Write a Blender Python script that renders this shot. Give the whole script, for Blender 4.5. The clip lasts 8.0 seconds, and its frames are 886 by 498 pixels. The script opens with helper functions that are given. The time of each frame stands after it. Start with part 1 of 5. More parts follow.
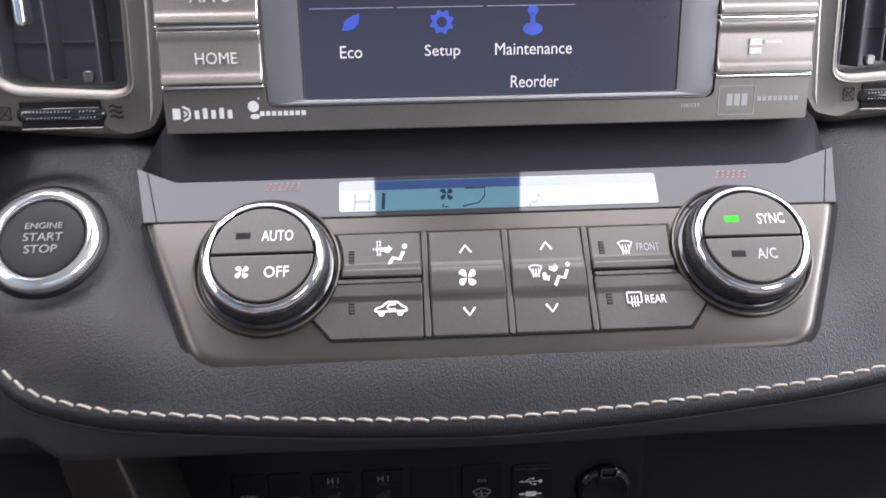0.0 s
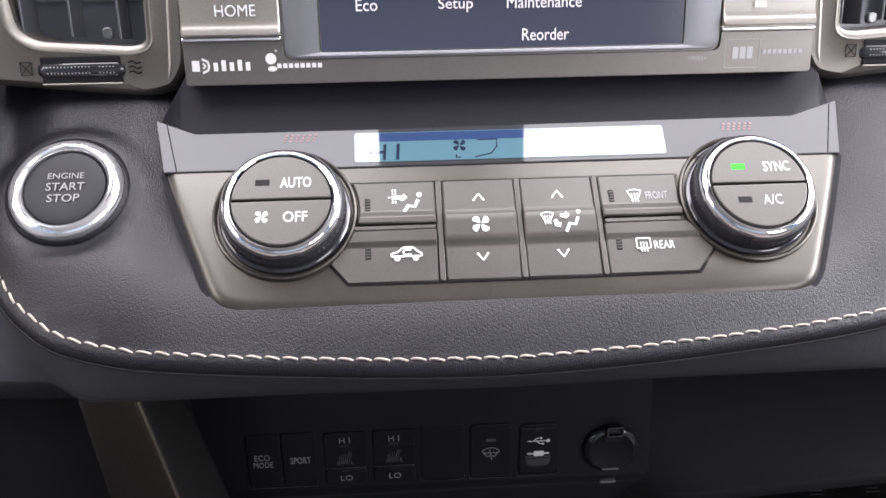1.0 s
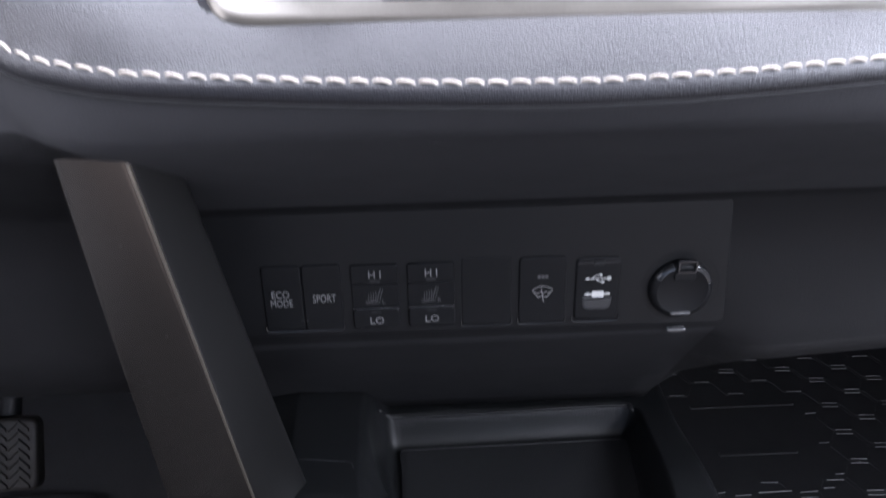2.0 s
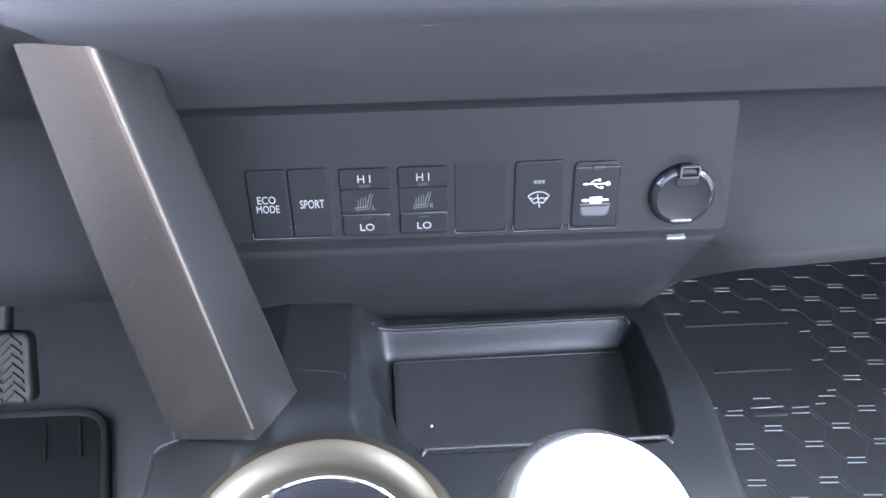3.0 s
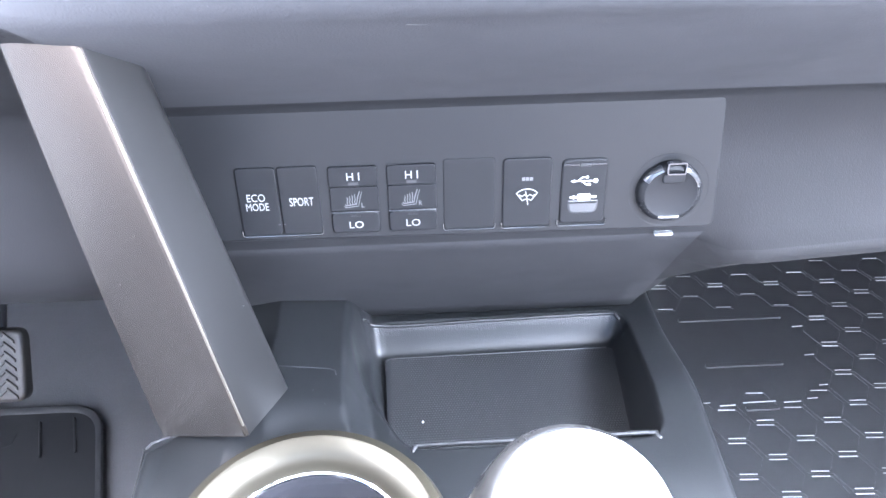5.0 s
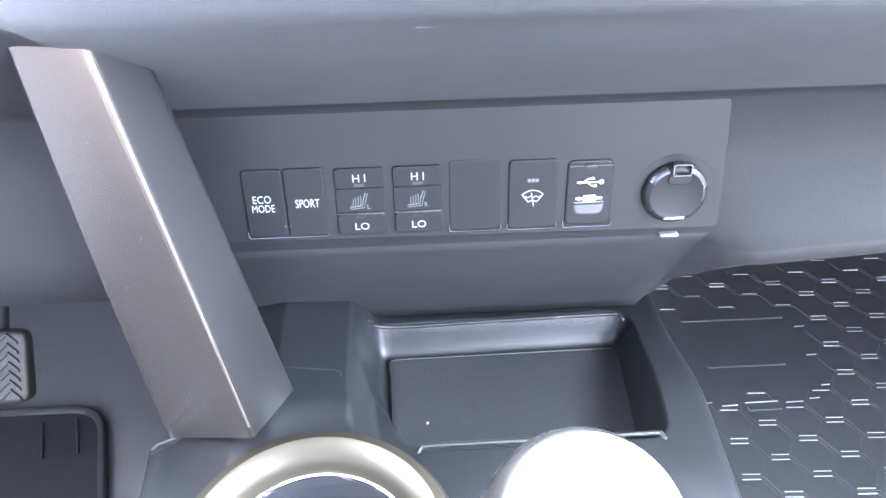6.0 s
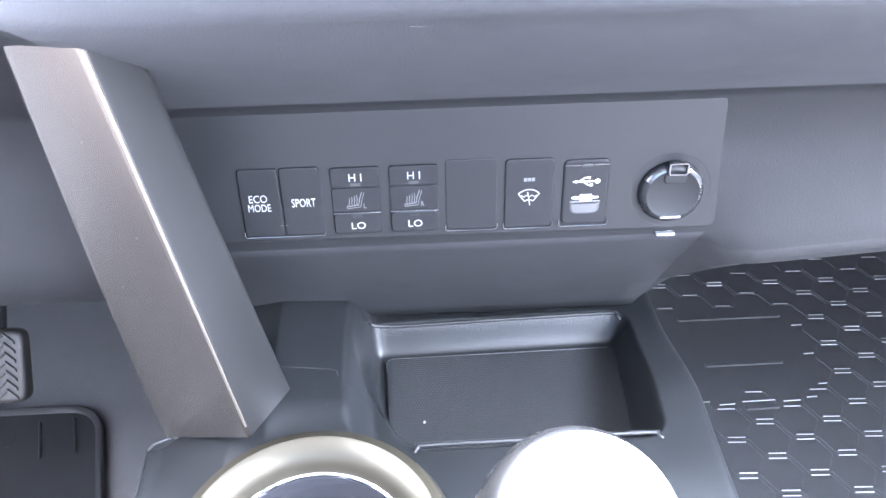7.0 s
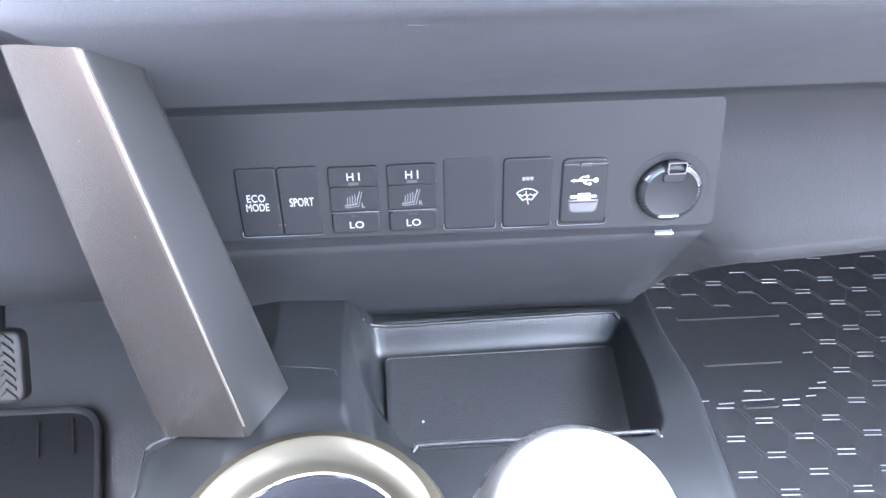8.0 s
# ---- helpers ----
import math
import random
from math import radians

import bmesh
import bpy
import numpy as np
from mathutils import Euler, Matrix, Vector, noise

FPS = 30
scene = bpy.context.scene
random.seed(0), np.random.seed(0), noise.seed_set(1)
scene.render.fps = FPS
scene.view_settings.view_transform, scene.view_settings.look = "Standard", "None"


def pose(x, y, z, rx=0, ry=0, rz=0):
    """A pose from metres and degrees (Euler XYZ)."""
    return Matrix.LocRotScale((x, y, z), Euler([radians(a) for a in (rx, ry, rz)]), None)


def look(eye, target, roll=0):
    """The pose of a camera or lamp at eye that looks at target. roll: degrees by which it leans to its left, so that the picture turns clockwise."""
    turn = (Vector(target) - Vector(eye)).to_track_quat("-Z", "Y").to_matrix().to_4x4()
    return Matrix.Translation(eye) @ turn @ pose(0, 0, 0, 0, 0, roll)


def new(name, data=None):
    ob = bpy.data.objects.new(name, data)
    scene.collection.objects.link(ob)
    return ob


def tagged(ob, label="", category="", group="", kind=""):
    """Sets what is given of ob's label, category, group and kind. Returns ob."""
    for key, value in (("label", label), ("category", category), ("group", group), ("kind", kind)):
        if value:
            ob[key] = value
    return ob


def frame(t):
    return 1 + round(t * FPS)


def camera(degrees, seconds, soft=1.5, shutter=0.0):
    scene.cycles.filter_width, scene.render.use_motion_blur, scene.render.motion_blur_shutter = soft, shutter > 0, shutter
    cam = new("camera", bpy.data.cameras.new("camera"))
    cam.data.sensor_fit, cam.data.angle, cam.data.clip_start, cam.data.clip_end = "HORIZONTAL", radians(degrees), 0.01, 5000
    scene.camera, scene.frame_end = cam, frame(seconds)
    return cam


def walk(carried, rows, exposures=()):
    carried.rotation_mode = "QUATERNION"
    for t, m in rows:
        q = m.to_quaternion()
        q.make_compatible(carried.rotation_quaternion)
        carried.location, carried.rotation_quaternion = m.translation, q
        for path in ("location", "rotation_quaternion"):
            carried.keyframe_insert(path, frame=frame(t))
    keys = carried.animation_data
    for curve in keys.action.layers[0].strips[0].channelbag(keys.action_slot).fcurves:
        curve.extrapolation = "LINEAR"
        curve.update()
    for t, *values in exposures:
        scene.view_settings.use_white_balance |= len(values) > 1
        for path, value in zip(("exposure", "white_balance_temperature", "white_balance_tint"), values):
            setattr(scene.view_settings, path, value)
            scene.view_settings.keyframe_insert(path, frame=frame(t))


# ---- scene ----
cam = camera(58.0, 8.0, shutter=0.5)
PATH = [
    (0.0, pose(0.0131, -0.2846, 0.7816, 58.93, 0.05, -3.60)),
    (0.5, pose(0.0066, -0.2998, 0.7801, 58.82, 0.04, -3.81)),
    (1.0, pose(0.0063, -0.2996, 0.7693, 58.88, 0.09, -3.82)),
    (1.3, pose(-0.0051, -0.2984, 0.7587, 58.67, 0.18, -3.69)),
    (1.5, pose(-0.0170, -0.2900, 0.7355, 58.42, 0.15, -3.86)),
    (1.6, pose(-0.0181, -0.2891, 0.7219, 58.21, 0.16, -3.58)),
    (1.7, pose(-0.0187, -0.2882, 0.7092, 57.53, 0.22, -3.49)),
    (1.8, pose(-0.0136, -0.2915, 0.6972, 57.24, 0.47, -3.13)),
    (1.9, pose(-0.0050, -0.2894, 0.6858, 57.01, 1.08, -2.73)),
    (2.0, pose(-0.0043, -0.2887, 0.6792, 56.54, 0.82, -2.60)),
    (2.1, pose(-0.0024, -0.2888, 0.6700, 56.23, 1.05, -2.21)),
    (2.2, pose(-0.0044, -0.2842, 0.6633, 55.41, 0.73, -2.84)),
    (3.3, pose(-0.0011, -0.2830, 0.6653, 50.85, 0.64, -2.66)),
    (3.5, pose(-0.0008, -0.2834, 0.6655, 50.90, 0.67, -2.74)),
    (4.0, pose(0.0002, -0.2837, 0.6664, 50.86, 0.61, -2.83)),
    (4.5, pose(0.0020, -0.2845, 0.6662, 50.83, 0.56, -2.95)),
    (6.0, pose(-0.0015, -0.2839, 0.6671, 50.80, 0.64, -3.06)),
    (6.5, pose(-0.0010, -0.2840, 0.6673, 50.77, 0.60, -3.11)),
    (7.0, pose(-0.0006, -0.2839, 0.6671, 50.74, 0.60, -3.18)),
    (7.5, pose(-0.0004, -0.2839, 0.6670, 50.75, 0.60, -3.19)),
    (8.0, pose(-0.0002, -0.2837, 0.6667, 50.71, 0.61, -3.26)),
]
EXPOSURES = [(0.0, 0.24, 6500, 17), (0.4, 0.56, 6600, 17), (1.6, 0.56, 6600, 17), (2.0, 1.62, 6000, 18), (2.2, 2.8, 5700, 18), (3.3, 4.35, 5600, 15), (4.2, 5.08, 5600, 15), (8.0, 5.08, 5600, 15)]
walk(cam, PATH, EXPOSURES)

# ---------------------------------------------------------------- light
world = bpy.data.worlds.new("daylight")
scene.world = world
world.use_nodes = True
wn = world.node_tree.nodes
sky = wn.new("ShaderNodeTexSky")
sky.sky_type, sky.sun_disc = "NISHITA", False
sky.sun_elevation, sky.sun_rotation = radians(55), radians(10)
wn["Background"].inputs["Strength"].default_value = 0.12
world.node_tree.links.new(sky.outputs["Color"], wn["Background"].inputs["Color"])

sun = new("sun", bpy.data.lights.new("sun", "SUN"))
sun.data.energy, sun.data.angle, sun.data.color = 2.6, radians(0.6), (1.0, 0.95, 0.86)
sun.matrix_world = look((0.30, 1.32, 2.65), (0.04, -0.16, 0.50))


def window_light(name, eye, target, width, height, watts, colour):
    lamp = new(name, bpy.data.lights.new(name, "AREA"))
    lamp.data.shape, lamp.data.size, lamp.data.size_y = "RECTANGLE", width, height
    lamp.data.energy, lamp.data.color = watts, colour
    lamp.matrix_world = look(eye, target)
    return lamp


window_light("windshield_daylight", (0.05, 0.367, 1.0230), (0.05, 0.067, 0.0680), 1.36, 1.116, 53, (0.95, 0.97, 1.0))
window_light("passenger_window_daylight", (0.80, -0.14, 0.99), (0.0, -0.12, 0.70), 0.62, 0.34, 13.0, (0.92, 0.96, 1.0))
window_light("rear_door_window_daylight", (0.80, -1.15, 0.99), (0.0, -1.05, 0.70), 0.66, 0.34, 7.0, (0.94, 0.97, 1.0))
window_light("rear_window_daylight", (0.05, -1.58, 0.98), (0.05, -0.2, 0.60), 1.0, 0.34, 0.3, (0.94, 0.97, 1.0))
window_light("driver_window_daylight", (-0.70, -0.14, 0.99), (0.0, -0.12, 0.70), 0.62, 0.34, 3.8, (1.0, 0.97, 0.94))


# ---------------------------------------------------------------- materials
def material(name, colour, rough=0.5, metal=0.0, grain=900.0, bump=0.15, mottle=0.12, coat=0.0, spec=0.5, cells=0.0, emit=None, wear=0.1):
    """A surface with fine grain relief, slow mottling of its colour and worn patches in its gloss."""
    m = bpy.data.materials.new(name)
    m.use_nodes = True
    nt = m.node_tree
    n, link = nt.nodes, nt.links.new
    b = n["Principled BSDF"]
    b.inputs["Metallic"].default_value = metal
    b.inputs["Coat Weight"].default_value = coat
    b.inputs["Coat Roughness"].default_value = 0.08
    b.inputs["Specular IOR Level"].default_value = spec
    co = n.new("ShaderNodeTexCoord")
    big, fine = n.new("ShaderNodeTexNoise"), n.new("ShaderNodeTexNoise")
    big.inputs["Scale"].default_value, big.inputs["Detail"].default_value = 28.0, 5.0
    fine.inputs["Scale"].default_value, fine.inputs["Detail"].default_value = grain, 2.0
    for tex in (big, fine):
        link(co.outputs["Object"], tex.inputs["Vector"])
    ramp = n.new("ShaderNodeMix")
    ramp.data_type = "RGBA"
    ramp.inputs["A"].default_value = (*[c * (1 - mottle) for c in colour], 1)
    ramp.inputs["B"].default_value = (*[min(c * (1 + mottle), 1) for c in colour], 1)
    mixed = n.new("ShaderNodeMath")
    mixed.operation = "MULTIPLY_ADD"
    link(fine.outputs["Fac"], mixed.inputs[0])
    mixed.inputs[1].default_value = 0.5
    half = n.new("ShaderNodeMath")
    half.operation = "MULTIPLY"
    link(big.outputs["Fac"], half.inputs[0])
    half.inputs[1].default_value = 0.5
    link(half.outputs[0], mixed.inputs[2])
    link(mixed.outputs[0], ramp.inputs["Factor"])
    link(ramp.outputs["Result"], b.inputs["Base Color"])
    r = n.new("ShaderNodeMapRange")
    r.inputs["To Min"].default_value, r.inputs["To Max"].default_value = max(rough - wear, 0.02), min(rough + wear, 1)
    link(big.outputs["Fac"], r.inputs["Value"])
    link(r.outputs["Result"], b.inputs["Roughness"])
    if bump:
        bn = n.new("ShaderNodeBump")
        bn.inputs["Strength"].default_value, bn.inputs["Distance"].default_value = bump, 0.0004
        if cells:
            v = n.new("ShaderNodeTexVoronoi")
            v.inputs["Scale"].default_value = cells
            warp = n.new("ShaderNodeMix")
            warp.data_type = "VECTOR"
            warp.inputs["Factor"].default_value = 0.0006
            link(co.outputs["Object"], warp.inputs["A"])
            link(fine.outputs["Color"], warp.inputs["B"])
            link(warp.outputs["Result"], v.inputs["Vector"])
            add = n.new("ShaderNodeMath")
            add.operation = "MULTIPLY_ADD"
            link(v.outputs["Distance"], add.inputs[0])
            add.inputs[1].default_value = -1.2
            link(fine.outputs["Fac"], add.inputs[2])
            link(add.outputs[0], bn.inputs["Height"])
        else:
            link(fine.outputs["Fac"], bn.inputs["Height"])
        link(bn.outputs["Normal"], b.inputs["Normal"])
    if emit:
        b.inputs["Emission Color"].default_value = (*emit[:3], 1)
        b.inputs["Emission Strength"].default_value = emit[3]
    return m


GUNMETAL = material("gunmetal_paint", (0.27, 0.25, 0.224), 0.44, 0.7, 1500, 0.06, 0.28)
RADIO = material("dark_metallic_radio_paint", (0.23, 0.212, 0.190), 0.32, 0.6, 1500, 0.06, 0.28)
RADIO_LOW = material("dark_radio_band_paint", (0.105, 0.097, 0.088), 0.34, 0.6, 1500, 0.06, 0.28)
BEVEL = material("grey_screen_bevel", (0.11, 0.11, 0.12), 0.38, 0.2, 2600, 0.05, 0.08)
FACE = material("gunmetal_panel_paint", (0.057, 0.052, 0.045), 0.32, 0.65, 1500, 0.05, 0.34)
GUNMETAL_DARK = material("gunmetal_button", (0.044, 0.041, 0.037), 0.40, 0.5, 1500, 0.08, 0.38)
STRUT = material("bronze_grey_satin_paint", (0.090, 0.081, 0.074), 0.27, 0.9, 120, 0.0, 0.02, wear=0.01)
STRUT_SHADE = material("strut_shade_paint", (0.038, 0.0375, 0.0375), 0.36, 0.8, 120, 0.0, 0.02, wear=0.01)
SATIN = material("satin_champagne_trim", (0.032, 0.028, 0.0195), 0.42, 0.7, 120, 0.0, 0.02, wear=0.01)
CHROME = material("chrome", (0.85, 0.85, 0.86), 0.07, 1.0, 600, 0.0, 0.03, wear=0.03)
RING_CHROME = material("dark_chrome", (0.62, 0.62, 0.64), 0.09, 1.0, 600, 0.0, 0.05, wear=0.03)
CHROME_SATIN = material("brushed_chrome", (0.72, 0.72, 0.73), 0.15, 0.9, 1200, 0.03, 0.05, wear=0.05)
LEATHER = material("black_leatherette", (0.0054, 0.0053, 0.0066), 0.38, 0.0, 900, 0.32, 0.22, cells=1900, spec=0.22)
THREAD = material("cream_thread", (0.26, 0.232, 0.198), 0.8, 0.0, 4000, 0.5, 0.2)
PLASTIC = material("black_textured_plastic", (0.0088, 0.0092, 0.0103), 0.46, 0.0, 1500, 0.25, 0.12, spec=0.26)
DECK = material("black_moulded_console_plastic", (0.0050, 0.0054, 0.0059), 0.44, 0.0, 1500, 0.25, 0.14, spec=0.24)
TRAY_SHEEN = material("tray_sheen_plastic", (0.0078, 0.0081, 0.0088), 0.40, 0.0, 1300, 0.7, 0.2, spec=0.25)
ROLL = material("shiny_grained_plastic", (0.0100, 0.0104, 0.0115), 0.34, 0.0, 1200, 0.9, 0.2, spec=0.55)
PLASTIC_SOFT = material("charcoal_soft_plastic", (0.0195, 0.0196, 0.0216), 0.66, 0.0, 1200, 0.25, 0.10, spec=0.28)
# Copies of the soft plastic, darkened per zone to paint the fascia's shading.
TONED_PLASTIC = material("toned_charcoal_plastic", (0.0135, 0.0137, 0.0150), 0.60, 0.0, 1500, 0.25, 0.10, spec=0.22)
DIM_PLASTIC_LEFT = material("dimmed_charcoal_left", (0.0068, 0.0069, 0.0077), 0.7, 0.0, 1500, 0.25, 0.10, spec=0.16)
DIM_PLASTIC_FACE = material("dimmed_charcoal_face", (0.0055, 0.0056, 0.0062), 0.66, 0.0, 1500, 0.25, 0.10, spec=0.16)
DIM_PLASTIC = material("dimmed_charcoal_plastic", (0.0070, 0.0071, 0.0078), 0.66, 0.0, 1500, 0.25, 0.10, spec=0.22)
PANEL = material("matt_panel_plastic", (0.0049, 0.0051, 0.0057), 0.52, 0.0, 2000, 0.15, 0.10, spec=0.17)
SWITCH = material("switch_plastic", (0.0059, 0.0061, 0.0067), 0.50, 0.0, 2500, 0.12, 0.10, spec=0.12)
GAP = material("dark_gap", (0.0085, 0.0085, 0.0096), 0.8, 0.0, 900, 0.1, 0.1, spec=0.12)
GLOSS = material("gloss_black_plastic", (0.015, 0.015, 0.017), 0.12, 0.0, 900, 0.0, 0.1, wear=0.05)
SHELF = material("satin_shelf_plastic", (0.0085, 0.0083, 0.0108), 0.55, 0.0, 1500, 0.15, 0.12, spec=0.10)
STRIP = material("smoked_display_cover", (0.024, 0.024, 0.027), 0.035, 0.0, 1600, 0.0, 0.1, spec=0.26, wear=0.015)
INK = material("white_legend", (0.47, 0.47, 0.455), 0.6, 0.0, 3000, 0.0, 0.05)
INK_MID = material("soft_white_legend", (0.45, 0.45, 0.45), 0.6, 0.0, 3000, 0.0, 0.05)
WHEEL_BEAD = material("grey_wheel_bead", (0.20, 0.20, 0.21), 0.45, 0.0, 1500, 0.0, 0.1)
VENT_FRAME = material("gunmetal_vent_paint", (0.150, 0.139, 0.124), 0.42, 0.7, 1500, 0.06, 0.28)
VENT = material("vent_black_plastic", (0.062, 0.063, 0.074), 0.24, 0.0, 1500, 0.05, 0.1)
START_INK = material("dull_start_legend", (0.15, 0.15, 0.15), 0.6, 0.0, 3000, 0.0, 0.05)
INK_DIM = material("grey_legend", (0.26, 0.26, 0.26), 0.6, 0.0, 3000, 0.0, 0.05)
LID = material("shiny_lid_plastic", (0.0095, 0.0097, 0.0106), 0.20, 0.0, 2000, 0.05, 0.1, spec=0.55)
CAP = material("black_button_cap", (0.012, 0.012, 0.014), 0.30, 0.0, 2000, 0.05, 0.1, spec=0.09)
LED_OFF = material("unlit_lamp_window", (0.004, 0.004, 0.004), 0.5, 0.0, 3000, 0.0, 0.1, spec=0.1)
LED_ON = material("green_lamp", (0.01, 0.16, 0.01), 0.5, 0.0, 3000, 0.0, 0.1, spec=0.1, emit=(0.05, 1.0, 0.05, 0.5))
SCREEN = material("touch_screen", (0.012, 0.013, 0.018), 0.16, 0.0, 700, 0.0, 0.1, emit=(0.088, 0.088, 0.17, 0.20), wear=0.04)
SCREEN_TEXT = material("screen_text", (0.3, 0.3, 0.3), 0.4, 0.0, 900, 0.0, 0.02, emit=(0.80, 0.72, 0.80, 0.43))
SCREEN_BLUE = material("screen_icon", (0.02, 0.04, 0.2), 0.4, 0.0, 900, 0.0, 0.02, emit=(0.05, 0.09, 0.58, 0.40))
SCREEN_LINE = material("screen_line", (0.1, 0.1, 0.15), 0.4, 0.0, 900, 0.0, 0.02, emit=(0.3, 0.3, 0.45, 0.4))
LCD = material("climate_lcd", (0.03, 0.06, 0.08), 0.03, 0.0, 900, 0.0, 0.05, spec=0.8, emit=(0.13, 0.27, 0.30, 0.34), wear=0.01)
LCD_NAVY = material("lcd_upper_band", (0.015, 0.025, 0.06), 0.03, 0.0, 900, 0.0, 0.05, spec=0.8, emit=(0.03, 0.09, 0.26, 0.16), wear=0.01)
LCD_DARK = material("lcd_segment", (0.01, 0.015, 0.03), 0.03, 0.0, 900, 0.0, 0.05, spec=0.75, wear=0.01)
RED_DOTS = material("red_legend", (0.13, 0.05, 0.045), 0.4, 0.0, 900, 0.0, 0.05)
RUBBER = material("dusty_black_rubber", (0.0152, 0.0158, 0.0175), 0.55, 0.0, 1800, 0.15, 0.15, spec=0.4)
TRAY_RUBBER = material("tray_rubber", (0.0079, 0.0082, 0.0089), 0.45, 0.0, 1800, 0.2, 0.15, spec=0.2)
SWITCH_INK = material("switch_legend", (0.1445, 0.1445, 0.1445), 0.6, 0.0, 3000, 0.0, 0.05, spec=0.2)
FAINT_INK = material("faint_switch_legend", (0.0560, 0.0560, 0.0576), 0.6, 0.0, 3000, 0.0, 0.05, spec=0.2)
UNLIT = material("unlit_switch_lamp", (0.0165, 0.0165, 0.0173), 0.6, 0.0, 3000, 0.0, 0.05, spec=0.2)
GLINT_EDGE = material("rubber_glint", (0.1875, 0.1890, 0.1935), 0.18, 0.0, 1800, 0.0, 0.15, spec=0.8)
PALE_GLINT = material("pale_glint_plastic", (0.0600, 0.0608, 0.0640), 0.20, 0.0, 1800, 0.0, 0.15, spec=0.7)
KEY = material("dark_key_plastic", (0.0054, 0.0056, 0.0063), 0.50, 0.0, 2500, 0.12, 0.10, spec=0.12)
DISH_LIT = material("lightened_finger_dish", (0.018, 0.0185, 0.020), 0.5, 0.0, 2000, 0.1, 0.1)
CARPET = material("black_carpet", (0.080, 0.080, 0.086), 0.95, 0.0, 700, 0.9, 0.3)
PEDAL = material("pedal_rubber", (0.015, 0.0135, 0.012), 0.5, 0.1, 1500, 0.2, 0.15)
HEADLINER = material("grey_headliner", (0.36, 0.355, 0.345), 0.9, 0.0, 900, 0.4, 0.08)
TRIM = material("grey_cabin_trim", (0.25, 0.25, 0.25), 0.7, 0.0, 900, 0.2, 0.1)
BAND = material("satin_knob_band", (0.0180, 0.0174, 0.0168), 0.30, 0.8, 1200, 0.02, 0.06)
KNOB = material("bright_silver_knob", (0.24, 0.235, 0.23), 0.34, 0.3, 2600, 0.06, 0.04)
BOUNCE_CLOTH = material("warm_grey_bounce", (0.24, 0.215, 0.20), 0.9, 0.0, 900, 0.4, 0.12)
GLINT_METAL = material("satin_ridge_glint", (0.18, 0.160, 0.134), 0.42, 0.8, 180, 0.0, 0.06, wear=0.03)
DUST = material("pale_dust", (0.6, 0.58, 0.55), 0.9, 0.0, 2000, 0.0, 0.1)


# ---------------------------------------------------------------- building helpers


def thing(name, m, label, category, group="", kind=""):
    ob = new(name)
    ob.empty_display_size = 0.02
    ob.matrix_world = m
    return tagged(ob, label, category, group, kind)


def part(name, bm, mat, parent=None, label="", smooth=True):
    me = bpy.data.meshes.new(name)
    bmesh.ops.recalc_face_normals(bm, faces=bm.faces)
    bm.to_mesh(me)
    bm.free()
    if smooth:
        me.shade_smooth()
        me.set_sharp_from_angle(angle=radians(40))
    me.materials.append(mat)
    ob = new(name, me)
    ob.parent = parent
    if label:
        ob["label"] = label
    return ob


def shared(name, me, parent, m, label=""):
    ob = new(name, me)
    ob.parent = parent
    ob.matrix_basis = m
    if label:
        ob["label"] = label
    return ob


def tilted(x, y, z, elevation):
    """A pose on a panel: local x right, local y up the panel, local z out of it, its normal raised by that many degrees."""
    a = radians(elevation)
    m = Matrix(((1, 0, 0), (0, math.sin(a), -math.cos(a)), (0, math.cos(a), math.sin(a)))).to_4x4()
    m.translation = (x, y, z)
    return m


def rounded(points, radius, seg=4):
    """A closed outline with its corners rounded; radius may be one number or one a corner."""
    out, n = [], len(points)
    for i, p in enumerate(points):
        r = radius[i] if isinstance(radius, (list, tuple)) else radius
        p, a, b = Vector(p).to_2d(), Vector(points[i - 1]).to_2d(), Vector(points[(i + 1) % n]).to_2d()
        da, db = (a - p), (b - p)
        la, lb = da.length, db.length
        if r <= 0 or la < 1e-9 or lb < 1e-9:
            out.append(p)
            continue
        da, db = da / la, db / lb
        k = min(r, la * 0.48, lb * 0.48)
        s, e = p + da * k, p + db * k
        for j in range(seg + 1):
            t = j / seg
            out.append(s * (1 - t) ** 2 + p * 2 * t * (1 - t) + e * t * t)
    return out


def inset(points, d):
    n = len(points)
    area = sum(points[i - 1].x * points[i].y - points[i].x * points[i - 1].y for i in range(n))
    s = 1 if area > 0 else -1
    out = []
    for i, p in enumerate(points):
        a, b = (p - points[i - 1]).normalized(), (points[(i + 1) % n] - p).normalized()
        na, nb = Vector((-a.y, a.x)) * s, Vector((-b.y, b.x)) * s
        out.append(p + (na + nb) / max(1 + na.dot(nb), 0.35) * d)
    return out


def plate(points, rings, bm=None, back=True):
    """A solid from an outline: rings of (inset, height) from its back to its front."""
    bm = bm or bmesh.new()
    pts = [Vector(p).to_2d() for p in points]
    loops = [[bm.verts.new((q.x, q.y, z)) for q in inset(pts, d)] for d, z in rings]
    n = len(pts)
    for a, b in zip(loops, loops[1:]):
        for i in range(n):
            bm.faces.new((a[i - 1], a[i], b[i], b[i - 1]))
    bm.faces.new(loops[-1])
    if back:
        bm.faces.new(loops[0][::-1])
    return bm


def slab_rings(z0, z1, edge, steps=3):
    """Rings of a slab with a rounded front edge."""
    out = [(0, z0)]
    for i in range(steps + 1):
        a = radians(90 * i / steps)
        out.append((edge * (1 - math.cos(a)), z1 - edge * (1 - math.sin(a))))
    return out + [(edge * 1.35, z1)]


def rect(x0, x1, y0, y1):
    return [(x0, y0), (x1, y0), (x1, y1), (x0, y1)]


